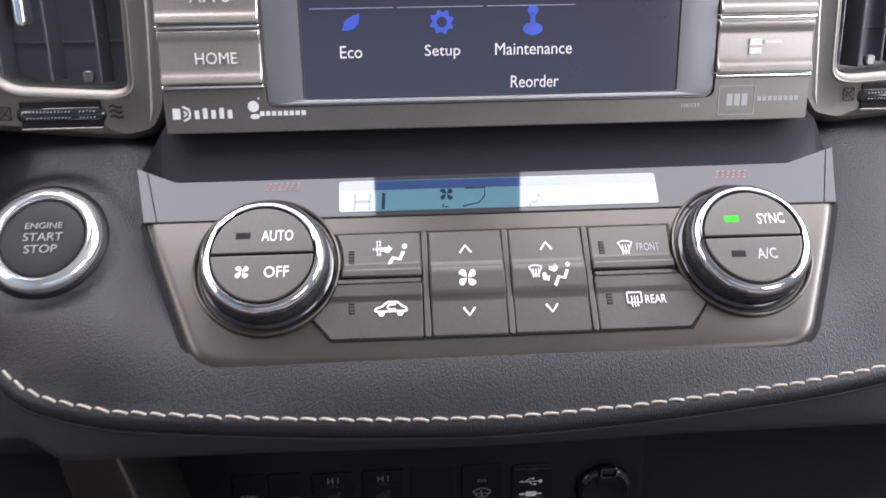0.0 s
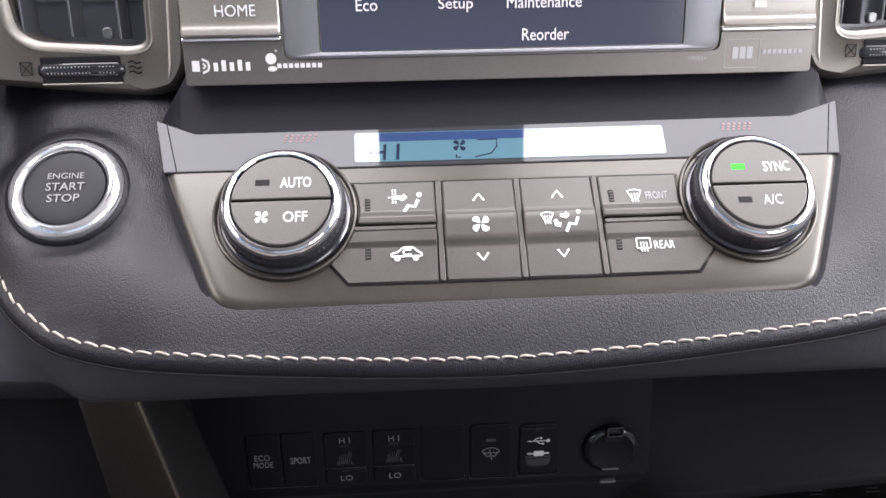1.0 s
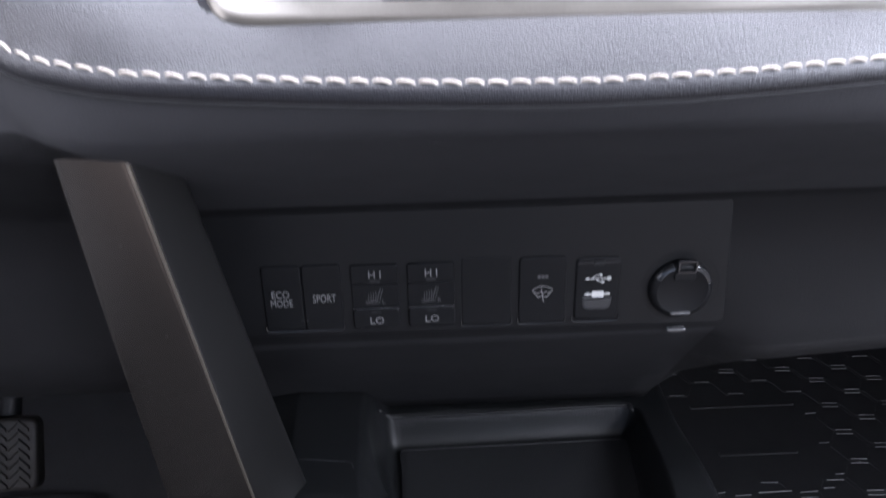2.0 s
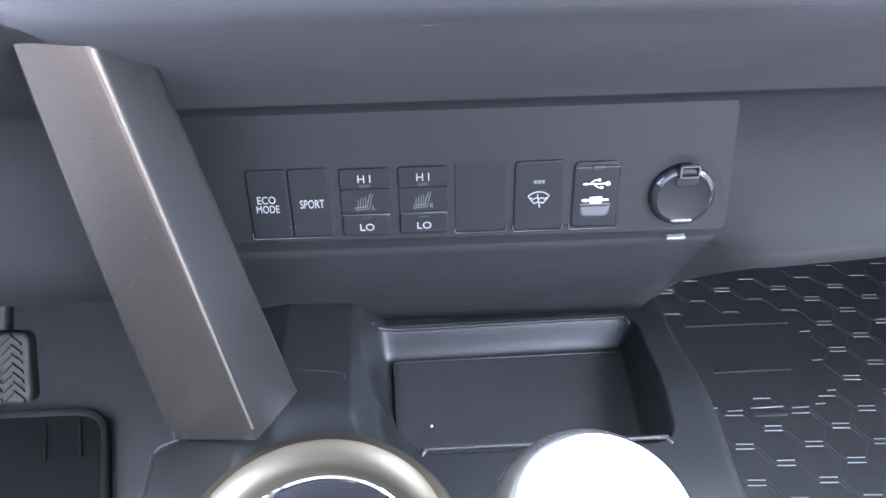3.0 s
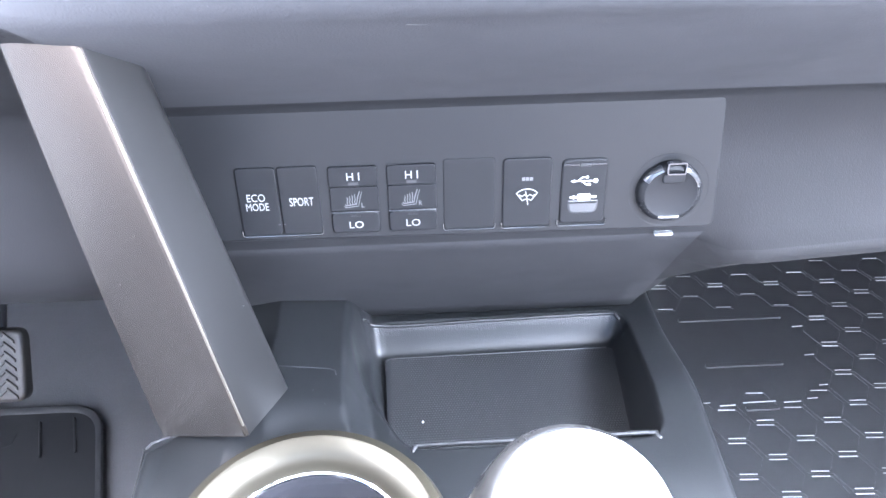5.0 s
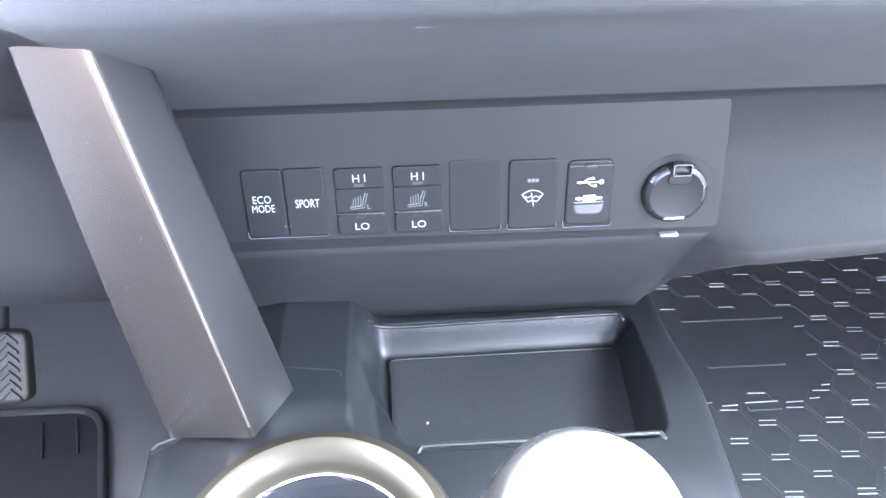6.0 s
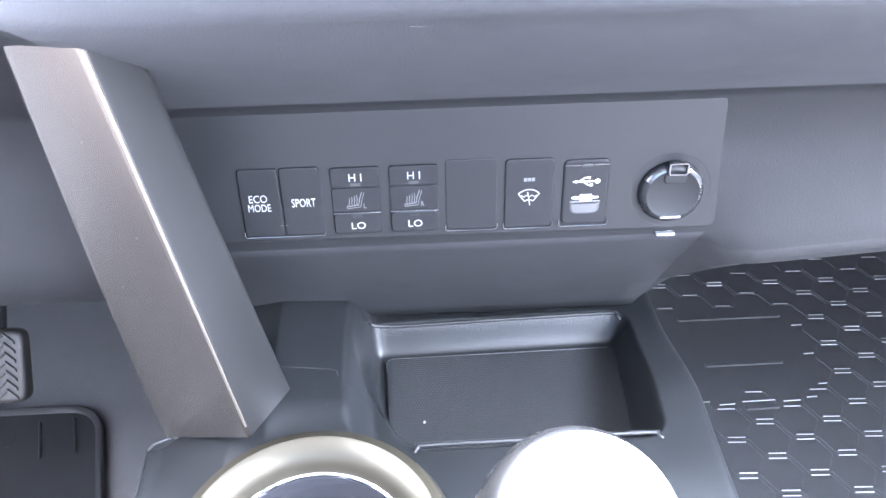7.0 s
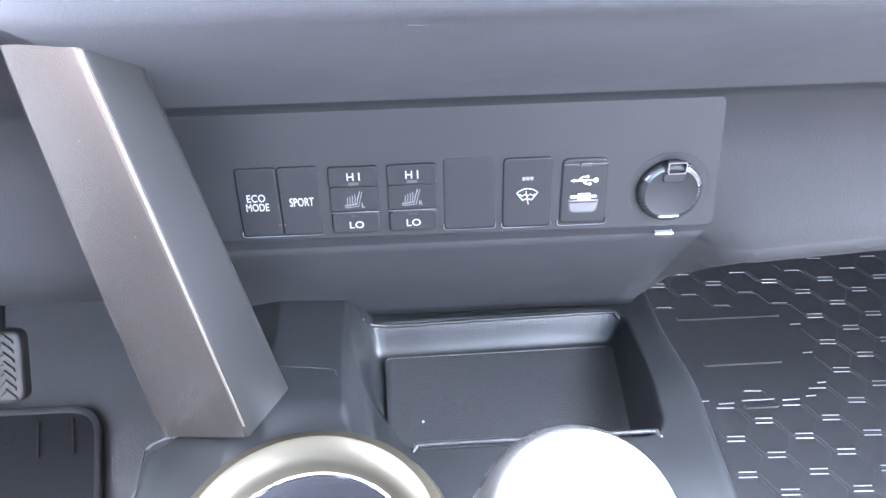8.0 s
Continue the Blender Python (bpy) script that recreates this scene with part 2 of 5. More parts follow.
def box(x0, x1, y0, y1, z0, z1, edge=0.0006, corner=0.001, bm=None):
    return plate(rounded(rect(x0, x1, y0, y1), max(corner, edge * 3.2), 4), slab_rings(z0, z1, edge), bm)


def lathe(profile, seg=64, centre=(0, 0), bm=None):
    """Turns (radius, height) round the local z axis; a radius of 0 closes an end."""
    bm = bm or bmesh.new()
    cx, cy = centre
    loops = []
    for r, z in profile:
        if r <= 0:
            loops.append([bm.verts.new((cx, cy, z))])
        else:
            loops.append([bm.verts.new((cx + r * math.cos(2 * math.pi * i / seg), cy + r * math.sin(2 * math.pi * i / seg), z)) for i in range(seg)])
    for a, b in zip(loops, loops[1:]):
        for i in range(seg):
            if len(a) == 1 and len(b) > 1:
                bm.faces.new((a[0], b[i], b[i - 1]))
            elif len(b) == 1 and len(a) > 1:
                bm.faces.new((a[i - 1], a[i], b[0]))
            elif len(a) > 1:
                bm.faces.new((a[i - 1], a[i], b[i], b[i - 1]))
    return bm


def tube(points, radius, seg=8, bm=None):
    """A round bar along points, with rounded ends."""
    bm = bm or bmesh.new()
    pts = [Vector(p) for p in points]
    loops = []
    for i, p in enumerate(pts):
        d = (pts[min(i + 1, len(pts) - 1)] - pts[max(i - 1, 0)]).normalized()
        side = d.cross(Vector((0, 0, 1)) if abs(d.z) < 0.9 else Vector((0, 1, 0))).normalized()
        up = side.cross(d)
        ends = [(0.9, 0.35), (0.45, 0.85)] if i in (0, len(pts) - 1) else []
        rings = [(0, 1.0)]
        if i == 0:
            rings = [(-0.9, 0.35), (-0.5, 0.8), (0, 1.0)]
        elif i == len(pts) - 1:
            rings = [(0, 1.0), (0.5, 0.8), (0.9, 0.35)]
        for shift, k in rings:
            loops.append([bm.verts.new(p + d * shift * radius + (side * math.cos(2 * math.pi * j / seg) + up * math.sin(2 * math.pi * j / seg)) * radius * k) for j in range(seg)])
    for a, b in zip(loops, loops[1:]):
        for j in range(seg):
            bm.faces.new((a[j - 1], a[j], b[j], b[j - 1]))
    bm.faces.new(loops[0][::-1])
    bm.faces.new(loops[-1])
    return bm


def sweep(profile, x0, x1, bm=None, steps=1, ends=True):
    """A closed (y, z) profile drawn out along x."""
    bm = bm or bmesh.new()
    loops = [[bm.verts.new((x0 + (x1 - x0) * k / steps, y, z)) for y, z in profile] for k in range(steps + 1)]
    for a, b in zip(loops, loops[1:]):
        for i in range(len(profile)):
            bm.faces.new((a[i - 1], a[i], b[i], b[i - 1]))
    if ends:
        bm.faces.new(loops[0][::-1])
        bm.faces.new(loops[-1])
    return bm


def smooth_line(points, per=8):
    """Catmull-Rom through points."""
    pts = [Vector(p) for p in points]
    out = []
    for i in range(len(pts) - 1):
        p0, p1, p2, p3 = pts[max(i - 1, 0)], pts[i], pts[i + 1], pts[min(i + 2, len(pts) - 1)]
        for k in range(per):
            t = k / per
            out.append(0.5 * (2 * p1 + (p2 - p0) * t + (2 * p0 - 5 * p1 + 4 * p2 - p3) * t * t + (3 * p1 - p0 - 3 * p2 + p3) * t ** 3))
    return out + [pts[-1]]


def walk_line(points, step):
    """Places and directions every step metres along a line."""
    out, need = [], 0.0
    for a, b in zip(points, points[1:]):
        d, at = (b - a).length, need
        while at < d:
            out.append((a.lerp(b, at / d), (b - a).normalized()))
            at += step
        need = at - d
    return out


def lettering(name, body, x, y, width, height, z, mat, parent, label=""):
    """Words in the built-in font, fitted to a width and height about (x, y), 0.1 mm thick."""
    data = bpy.data.curves.new(name, "FONT")
    data.body, data.align_x, data.space_line = body, "CENTER", 0.86
    data.extrude, data.resolution_u = 0.02, 3
    tmp = new(name, data)
    me = bpy.data.meshes.new_from_object(tmp.evaluated_get(bpy.context.evaluated_depsgraph_get()))
    bpy.data.objects.remove(tmp)
    co = np.empty(len(me.vertices) * 3)
    me.vertices.foreach_get("co", co)
    co = co.reshape(-1, 3)
    lo, hi = co.min(0), co.max(0)
    co = (co - (lo + hi) / 2) * np.array([width / (hi[0] - lo[0]), height / (hi[1] - lo[1]), 0.0001 / (hi[2] - lo[2])]) + np.array([x, y, z + 0.00005])
    me.vertices.foreach_set("co", co.ravel())
    me.name = name
    me.materials.clear()
    me.materials.append(mat)
    ob = new(name, me)
    ob.parent = parent
    if label:
        ob["label"] = label
    return ob


def flat(shapes, z, thick=0.0001):
    """Printed shapes: closed outlines, 0.1 mm thick, in one bmesh."""
    bm = bmesh.new()
    for s in shapes:
        plate(s, [(0, z), (0, z + thick)], bm)
    return bm


def stroke(points, w):
    """The outline of a line of width w through points."""
    pts = [Vector(p).to_2d() for p in points]
    left, right = [], []
    for i, p in enumerate(pts):
        d = (pts[min(i + 1, len(pts) - 1)] - pts[max(i - 1, 0)]).normalized()
        nrm = Vector((-d.y, d.x)) * w / 2
        left.append(p + nrm)
        right.append(p - nrm)
    return left + right[::-1]


def disc(x, y, r, seg=14, sy=1.0, turn=0.0):
    return [(x + r * math.cos(2 * math.pi * i / seg + turn), y + sy * r * math.sin(2 * math.pi * i / seg + turn)) for i in range(seg)]


def fan_shapes(x, y, r):
    """Four fan blades."""
    out = []
    for k in range(4):
        a = radians(90 * k + 48)
        c, s = math.cos(a), math.sin(a)
        blade = [(0.10, 0.0), (0.30, -0.24), (0.62, -0.44), (0.96, -0.36), (1.08, 0.02), (0.94, 0.26), (0.60, 0.20), (0.30, 0.10)]
        out.append([(x + r * (c * u - s * v), y + r * (s * u + c * v)) for u, v in blade])
    return out


def defrost_shapes(x, y, w, h, rear=False):
    """A window outline with three rising heat lines."""
    t = w * 0.075
    if rear:
        edge = rounded(rect(x - w / 2, x + w / 2, y - h * 0.28, y + h / 2), w * 0.1, 3)
    else:
        edge = [Vector((x - w / 2, y + h * 0.38)), Vector((x - w / 4, y + h / 2)), Vector((x, y + h * 0.53)), Vector((x + w / 4, y + h / 2)), Vector((x + w / 2, y + h * 0.38)),
                Vector((x + w * 0.2, y - h * 0.32)), Vector((x - w * 0.2, y - h * 0.32))]
    ring = [Vector(p).to_2d() for p in edge]
    out = []
    inner = inset(ring, t)
    for i in range(len(ring)):
        out.append([ring[i - 1], ring[i], inner[i], inner[i - 1]])
    for k in (-1, 0, 1):
        cx = x + k * w * 0.19
        out.append(stroke([(cx + 0.03 * w, y - h * 0.5), (cx - 0.03 * w, y - h * 0.28), (cx + 0.03 * w, y - h * 0.05), (cx, y + h * 0.2)], t))
    return out


def sitter_shapes(x, y, w, h):
    """The seated outline of an air-flow sign: a disc over a bent bar."""
    return [disc(x + w * 0.36, y + h * 0.38, w * 0.13),
            stroke([(x + w * 0.30, y + h * 0.15), (x + w * 0.12, y - h * 0.18), (x - w * 0.22, y - h * 0.12), (x - w * 0.45, y - h * 0.48)], w * 0.17)]


def arrow_shapes(x, y, length, turn, w):
    c, s = math.cos(turn), math.sin(turn)
    pts = [(-0.5, 0.17), (0.1, 0.17), (0.1, 0.42), (0.5, 0.0), (0.1, -0.42), (-0.5, -0.17), (-0.5, 0.17)]
    return [[(x + length * (c * u - s * v * w), y + length * (s * u + c * v * w)) for u, v in pts[:-1]]]


# ---------------------------------------------------------------- cabin shell
def slab(name, x0, x1, y0, y1, z0, z1, mat):
    return tagged(part(name, box(x0, x1, y0, y1, z0, z1, 0.002, 0.004), mat), kind="structure")


X0, X1 = -0.72, 0.82
slab("floor", X0, X1, -1.6, 0.95, -0.10, -0.062, CARPET)
rear = bmesh.new()
for xa, xb, za, zb in ((X0, X1, -0.10, 0.78), (X0, X1, 1.17, 1.22), (X0, -0.50, 0.78, 1.17), (0.60, X1, 0.78, 1.17)):
    sweep([(-1.64, za), (-1.60, za), (-1.60, zb), (-1.64, zb)], xa, xb, rear)
tagged(part("wall_rear", rear, TRIM, smooth=False), kind="structure")
# Unseen low wall added to bounce sunlight onto the fascia and strut.
slab("bounce_wall", X0, X1, -0.50, -0.42, -0.10, 0.40, BOUNCE_CLOTH)
slab("wall_front", X0, X1, 0.95, 1.00, -0.10, 0.84, TRIM)
slab("ceiling", X0, X1, -1.60, -0.170, 1.20, 1.24, HEADLINER)
for name, x in (("wall_driver_side", X0), ("wall_passenger_side", X1)):
    wall = bmesh.new()
    xa, xb = (x - 0.04, x) if x < 0 else (x, x + 0.04)
    sweep([(-1.6, -0.10), (0.95, -0.10), (0.95, 0.80), (-1.6, 0.80)], xa, xb, wall)
    for ya, yb in ((-1.6, -1.49), (-0.80, -0.70)):
        sweep([(ya, 0.80), (yb, 0.80), (yb, 1.20), (ya, 1.20)], xa, xb, wall)
    sweep([(0.10, 0.80), (0.93, 0.80), (-0.13, 1.19), (-0.26, 1.19)], xa, xb, wall)
    tagged(part(name, wall, TRIM, smooth=False), kind="structure")

# toe boards rising ahead of the floor
for name, a, b in (("wall_toe_driver", X0, -0.16), ("wall_toe_passenger", 0.165, X1)):
    toe = sweep([(0.56, -0.062), (0.95, 0.30), (0.95, -0.062)], a, b)
    tagged(part(name, toe, CARPET, smooth=False), kind="structure")

# dark cover that hangs from the front of the roof; the glossy display strip mirrors it
mount = thing("mirror_mount", pose(0.053, -0.09, 1.0), "black plastic mirror mount cover hanging from the roof front", "mirror mount")
part("cover", box(-0.059, 0.059, -0.10, 0.09, 0.0, 0.045, 0.010, 0.012), PLASTIC_SOFT, mount, "black cover")
part("stem", box(-0.030, 0.030, -0.16, -0.06, 0.04, 0.203, 0.006, 0.010), PLASTIC_SOFT, mount, "black stem")

# ---------------------------------------------------------------- upper dashboard
dash = thing("dashboard", pose(0, 0, 0), "black soft-touch dashboard around the centre stack", "dashboard", kind="structure")
part("top_pad", sweep([(0.12, 0.80), (0.088, 0.80), (0.075, 0.81), (0.078, 0.83), (0.10, 0.845), (0.95, 0.83), (0.95, 0.80)], X0, X1), PLASTIC_SOFT, dash, "black soft dash top")
part("recess", sweep([(0.056, 0.805), (0.050, 0.70), (0.050, 0.63), (0.060, 0.63), (0.100, 0.805)], X0, X1), GAP, dash, "dark recess behind the centre stack")
# Unseen block added to keep windshield light off the left side.
part("hood_block", sweep([(0.0, 0.655), (-0.035, 0.68), (-0.045, 0.82), (-0.02, 0.85), (0.06, 0.845), (0.06, 0.655)], X0, -0.225), PLASTIC_SOFT, dash, "unseen black block that shades the left fascia")
# dark shelf between the climate panel and the head unit
shelf = bmesh.new()
loops = []
for x, y, z in ((-0.165, 0.034, 0.650), (-0.125, 0.020, 0.646), (-0.0865, 0.000, 0.642), (-0.083, -0.0120, 0.6470), (-0.073, -0.0180, 0.6490), (-0.060, -0.0195, 0.6500), (0.160, -0.0195, 0.6500), (0.173, -0.0180, 0.6490), (0.183, -0.0120, 0.6470), (0.1865, 0.000, 0.642), (0.225, 0.020, 0.646), (0.265, 0.034, 0.650)):
    loops.append([shelf.verts.new(p) for p in ((x, y, z), (x, y + 0.004, z + 0.004), (x, max(y + 0.012, -0.006), 0.6665 if abs(x - 0.05) < 0.125 else z + 0.005), (x, 0.052, 0.6700 if abs(x - 0.05) < 0.125 else z + 0.005), (x, 0.052, 0.645))])
for a, b in zip(loops, loops[1:]):
    for k in range(5):
        shelf.faces.new((a[k - 1], a[k], b[k], b[k - 1]))
shelf.faces.new(loops[0])
shelf.faces.new(loops[-1])
part("shelf", shelf, SHELF, dash, "dark shelf under the head unit")

# ---------------------------------------------------------------- padded lip with stitching
LP = tilted(0.0, -0.0898, 0.6000, 65)
STITCH = [(-0.152, 0.098), (-0.1464, 0.0696), (-0.1388, 0.0493), (-0.129, 0.032), (-0.118, 0.0209), (-0.107, 0.0138), (-0.0881, 0.0082), (-0.0695, 0.0054), (-0.0327, 0.0022),
          (0.0042, 0.0), (0.0416, -0.0010), (0.0798, 0.0005), (0.1194, 0.0038), (0.1607, 0.0085), (0.20, 0.0165), (0.25, 0.031), (0.31, 0.052)]
line = smooth_line([(x, y, 0) for x, y in STITCH], 6)
pad = thing("padded_lip", LP, "black stitched leatherette pad below the centre stack", "dash pad")
LIP = 0.0048
edge2d = [p.to_2d() for p in line]
outline = []
for i, p in enumerate(edge2d):
    d = (edge2d[min(i + 1, len(edge2d) - 1)] - edge2d[max(i - 1, 0)]).normalized()
    outline.append(p + Vector((d.y, -d.x)) * LIP)
outline += [Vector((0.36, 0.16)), Vector((-0.165, 0.16))]
rings = [(LIP * 0.9, -0.016), (LIP * 0.3, -0.009), (0, -LIP)]
for k in range(1, 7):
    a = radians(15 * k)
    rings.append((LIP * (1 - math.cos(a)), -LIP * (1 - math.sin(a))))
def ease(a, b, x):
    k = min(max((x - a) / (b - a), 0.0), 1.0)
    return k * k * (3 - 2 * k)


def bulge(x, v):
    """How far the padding swells, beside the climate panel most."""
    ys = np.interp(x, [p.x for p in edge2d], [p.y for p in edge2d])
    k = min(max((v - ys) / 0.125, 0.0), 1.0)
    side = ease(-0.150, -0.122, x) * (1 - 0.85 * ease(-0.095, -0.060, x) * (1 - ease(0.165, 0.20, x)))
    swell = 4 * k * (1 - k) if k < 0.5 else 1 + 0.6 * (k - 0.5) ** 2
    return 0.0075 * side * swell + 0.0030 * math.sin(math.pi / 2 * min(max((v - ys) / 0.022, 0.0), 1.0)) * (1 - 0.8 * ease(0.022, 0.050, v - ys))


pb = plate(outline, rings)
for k in range(64):
    bmesh.ops.bisect_plane(pb, geom=pb.verts[:] + pb.edges[:] + pb.faces[:], plane_co=(-0.16 + 0.0082 * k, 0, 0), plane_no=(1, 0, 0))
for k in range(20):
    bmesh.ops.bisect_plane(pb, geom=pb.verts[:] + pb.edges[:] + pb.faces[:], plane_co=(0, 0.002 + 0.008 * k, 0), plane_no=(0, 1, 0))
# finer cuts round the bed of the start button
START = pose(-0.1138, 0.0702, 0.0076, 11) @ Matrix.Scale(1.04, 4)
for k in range(30):
    for co, no in (((-0.1471 + 0.0023 * k, 0, 0), (1, 0, 0)), ((0, 0.0369 + 0.0023 * k, 0), (0, 1, 0))):
        bmesh.ops.bisect_plane(pb, geom=pb.verts[:] + pb.edges[:] + pb.faces[:], plane_co=co, plane_no=no)
for v in pb.verts:
    if v.co.z > -0.0001:
        v.co.z += bulge(v.co.x, v.co.y)
        q = START.inverted() @ v.co
        r = math.hypot(q.x, q.y)
        if r < 0.0300:
            q.z += (-0.0006 - q.z) * (1 - ease(0.0205, 0.0300, r))
            v.co = START @ q
part("pad", pb, LEATHER, pad, "grained black leatherette")
low = []
for i, p in enumerate(edge2d):
    d = (edge2d[min(i + 1, len(edge2d) - 1)] - edge2d[max(i - 1, 0)]).normalized()
    low.append((*(p + Vector((d.y, -d.x)) * (LIP * 0.985)), -LIP * 0.98))
part("piping", tube(low[::3], 0.0008, 6), DIM_PLASTIC, pad, "thin seam cord under the lip")
# lower fascia: from the seam under the lip back to the switches, then down to the tray or under and forward
UPPER = [(-0.081, 0.5812), (-0.070, 0.5715), (-0.058, 0.5615), (-0.044, 0.550), (-0.020, 0.5305), (0.002, 0.5125), (0.0086, 0.504), (0.0050, 0.476), (0.0000, 0.440)]
LOW_LEFT = [(0.004, 0.420), (0.018, 0.398), (0.045, 0.380), (0.090, 0.366), (0.20, 0.36)]
LOW_MID = [(0.006, 0.431), (0.022, 0.4065), (0.045, 0.371), (0.066, 0.339), (0.084, 0.312)]
LOW_RIGHT = [(-0.0034, 0.429), (-0.0030, 0.421), (0.003, 0.4165), (0.020, 0.414), (0.20, 0.43)]


def fascia_column(x, seam_in, seam):
    left, right = 1 - ease(-0.145, -0.10, x), ease(0.136, 0.152, x)
    low = []
    for a, b, c in zip(LOW_LEFT, LOW_MID, LOW_RIGHT):
        y = a[0] * left + b[0] * (1 - left - right) + c[0] * right
        z = a[1] * left + b[1] * (1 - left - right) + c[1] * right + 0.07 * max(x - 0.15, 0)
        low.append((y, z))
    back = ease(-0.125, -0.19, x) if x < -0.125 else 0.0
    lift = 0.0036 * ease(-0.088, -0.114, x)
    upper = [(y + 0.012 * back * (0.6 if y < -0.01 else 0.0), z + lift * (1.0 if -0.071 < y < -0.05 else 0.5 if -0.05 < y < -0.03 else 0.0)) for y, z in UPPER]
    upper[0] = (upper[0][0] + min(max(0.0, seam[0] + 0.093), 0.012) * ease(-0.100, -0.122, x), upper[0][1])
    first_ = upper[0]
    mid = [(seam[0] + (first_[0] - seam[0]) * k, seam[1] + (first_[1] - seam[1]) * k - 0.002 * math.sin(math.pi * k)) for k in (0.33, 0.67)]
    return [seam_in, seam, *mid, *upper, *low]


columns = [(-0.72, (-0.01, 0.665), (-0.028, 0.655)), (-0.40, (-0.01, 0.665), (-0.028, 0.655)), (-0.19, (-0.01, 0.660), (-0.028, 0.650))]
for i in range(0, len(line), 2):
    p = line[i]
    d = (line[min(i + 1, len(line) - 1)] - line[max(i - 1, 0)]).normalized()
    a = LP @ Vector((p.x, p.y, -0.012))
    b = LP @ Vector((p.x + d.y * LIP * 0.86, p.y - d.x * LIP * 0.86, -LIP * 1.25))
    columns.append((b.x, (a.y, a.z), (b.y, b.z)))
columns += [(0.36, (-0.02, 0.63), (-0.035, 0.625)), (0.55, (-0.02, 0.63), (-0.035, 0.625)), (0.82, (-0.02, 0.63), (-0.035, 0.625))]
columns.sort(key=lambda c: c[0])
fb = bmesh.new()
loops = [[fb.verts.new((x, y, z)) for y, z in fascia_column(x, a, b)] for x, a, b in columns]
# Each zone's tone stands in for the shading there.
for a, b in zip(loops, loops[1:]):
    for i in range(len(a) - 1):
        f = fb.faces.new((a[i], a[i + 1], b[i + 1], b[i]))
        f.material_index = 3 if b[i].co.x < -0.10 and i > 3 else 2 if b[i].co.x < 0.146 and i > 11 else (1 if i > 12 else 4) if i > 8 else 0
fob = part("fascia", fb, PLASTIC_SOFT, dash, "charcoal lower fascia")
fob.data.materials.append(DIM_PLASTIC)
fob.data.materials.append(TONED_PLASTIC)
fob.data.materials.append(DIM_PLASTIC_LEFT)
fob.data.materials.append(DIM_PLASTIC_FACE)
fob.data.set_sharp_from_angle(angle=radians(70))
thick = fob.modifiers.new("thickness", "SOLIDIFY")
thick.thickness, thick.offset = 0.003, 0.0
part("scratch", tube([(0.0012, -0.0787, 0.5774), (0.0040, -0.0783, 0.5771), (0.0068, -0.0781, 0.5770)], 0.0003, 5), FAINT_INK, dash, "small pale scratch")
# each stitch: a short plump thread that dives into the leather at both ends
sb = bmesh.new()
tube([(-0.0024, 0.00025, -0.0004), (-0.0014, 0.0002, 0.0003), (0.0, 0.0, 0.0005), (0.0014, -0.0002, 0.0003), (0.0024, -0.00025, -0.0004)], 0.00045, 6, sb)
first = part("stitch", sb, THREAD, pad)
stitch_mesh = first.data
for k, (p, d) in enumerate(walk_line(line, 0.0061)):
    turn = math.atan2(d.y, d.x) + random.uniform(-0.05, 0.05)
    m = Matrix.Translation((p.x, p.y + random.uniform(-0.00015, 0.00015), 0.0001)) @ Matrix.Rotation(turn, 4, "Z")
    if k == 0:
        first.matrix_basis = m
    else:
        shared("stitch", stitch_mesh, pad, m)

# ---------------------------------------------------------------- start button
start = thing("start_button", LP @ START, "round engine start button with a chrome ring in leatherette", "start button")
part("seat", lathe([(0.0, -0.014), (0.0235, -0.014), (0.0225, -0.0040), (0.0212, 0.0000), (0.0200, 0.0008), (0.0195, -0.002), (0.0, -0.002)], 72), LEATHER, start, "leatherette collar")
part("ring", lathe([(0.0145, -0.002), (0.0145, 0.0022), (0.0151, 0.0034), (0.0160, 0.0040), (0.0176, 0.0036), (0.0192, 0.0020), (0.0199, 0.0), (0.0199, -0.002)], 80), CHROME_SATIN, start, "bright satin chrome ring")
part("cap", lathe([(0.0143, -0.002), (0.0143, 0.0014), (0.0138, 0.0022), (0.0125, 0.0024), (0.006, 0.0020), (0.0, 0.0019)], 72), CAP, start, "black button cap")
lettering("lettering", "ENGINE", 0.0000, 0.0046, 0.0125, 0.0023, 0.0024, START_INK, start, "grey word")
lettering("lettering", "START", 0.0002, 0.0004, 0.0132, 0.0030, 0.0024, START_INK, start, "pale word")
lettering("lettering", "STOP", 0.0000, -0.0041, 0.0110, 0.0030, 0.0024, START_INK, start, "pale word")

# ---------------------------------------------------------------- climate control panel
H = tilted(0.041, -0.0496, 0.6304, 54.4)
climate = thing("climate_control_panel", H, "gunmetal climate control panel with knobs, buttons and display", "climate control")
face = [(-0.0968, -0.0340), (-0.050, -0.0353), (-0.010, -0.0362), (0.040, -0.0360), (0.090, -0.0350), (0.1128, -0.0334), (0.1280, 0.0045), (0.1346, 0.0222), (0.1325, 0.0330), (-0.1165, 0.0330), (-0.1186, 0.0222), (-0.1108, 0.0010)]
face_line = rounded(face, [0.0125, 0.03, 0.03, 0.03, 0.03, 0.0145, 0.01, 0.0, 0.0, 0.0, 0.0, 0.01], 6)
fp = plate(face_line, [(-0.0002, -0.014), (-0.0002, -0.0042), (0.0002, -0.0032), (0.0008, -0.0023), (0.0016, -0.0016), (0.0026, -0.0010), (0.0036, -0.0007), (0.0050, -0.0006), (0.0064, -0.0006)])
for v in fp.verts:
    if v.co.z > -0.013 and v.co.y < -0.0265:
        v.co.z -= 55 * (-0.0265 - v.co.y) ** 2
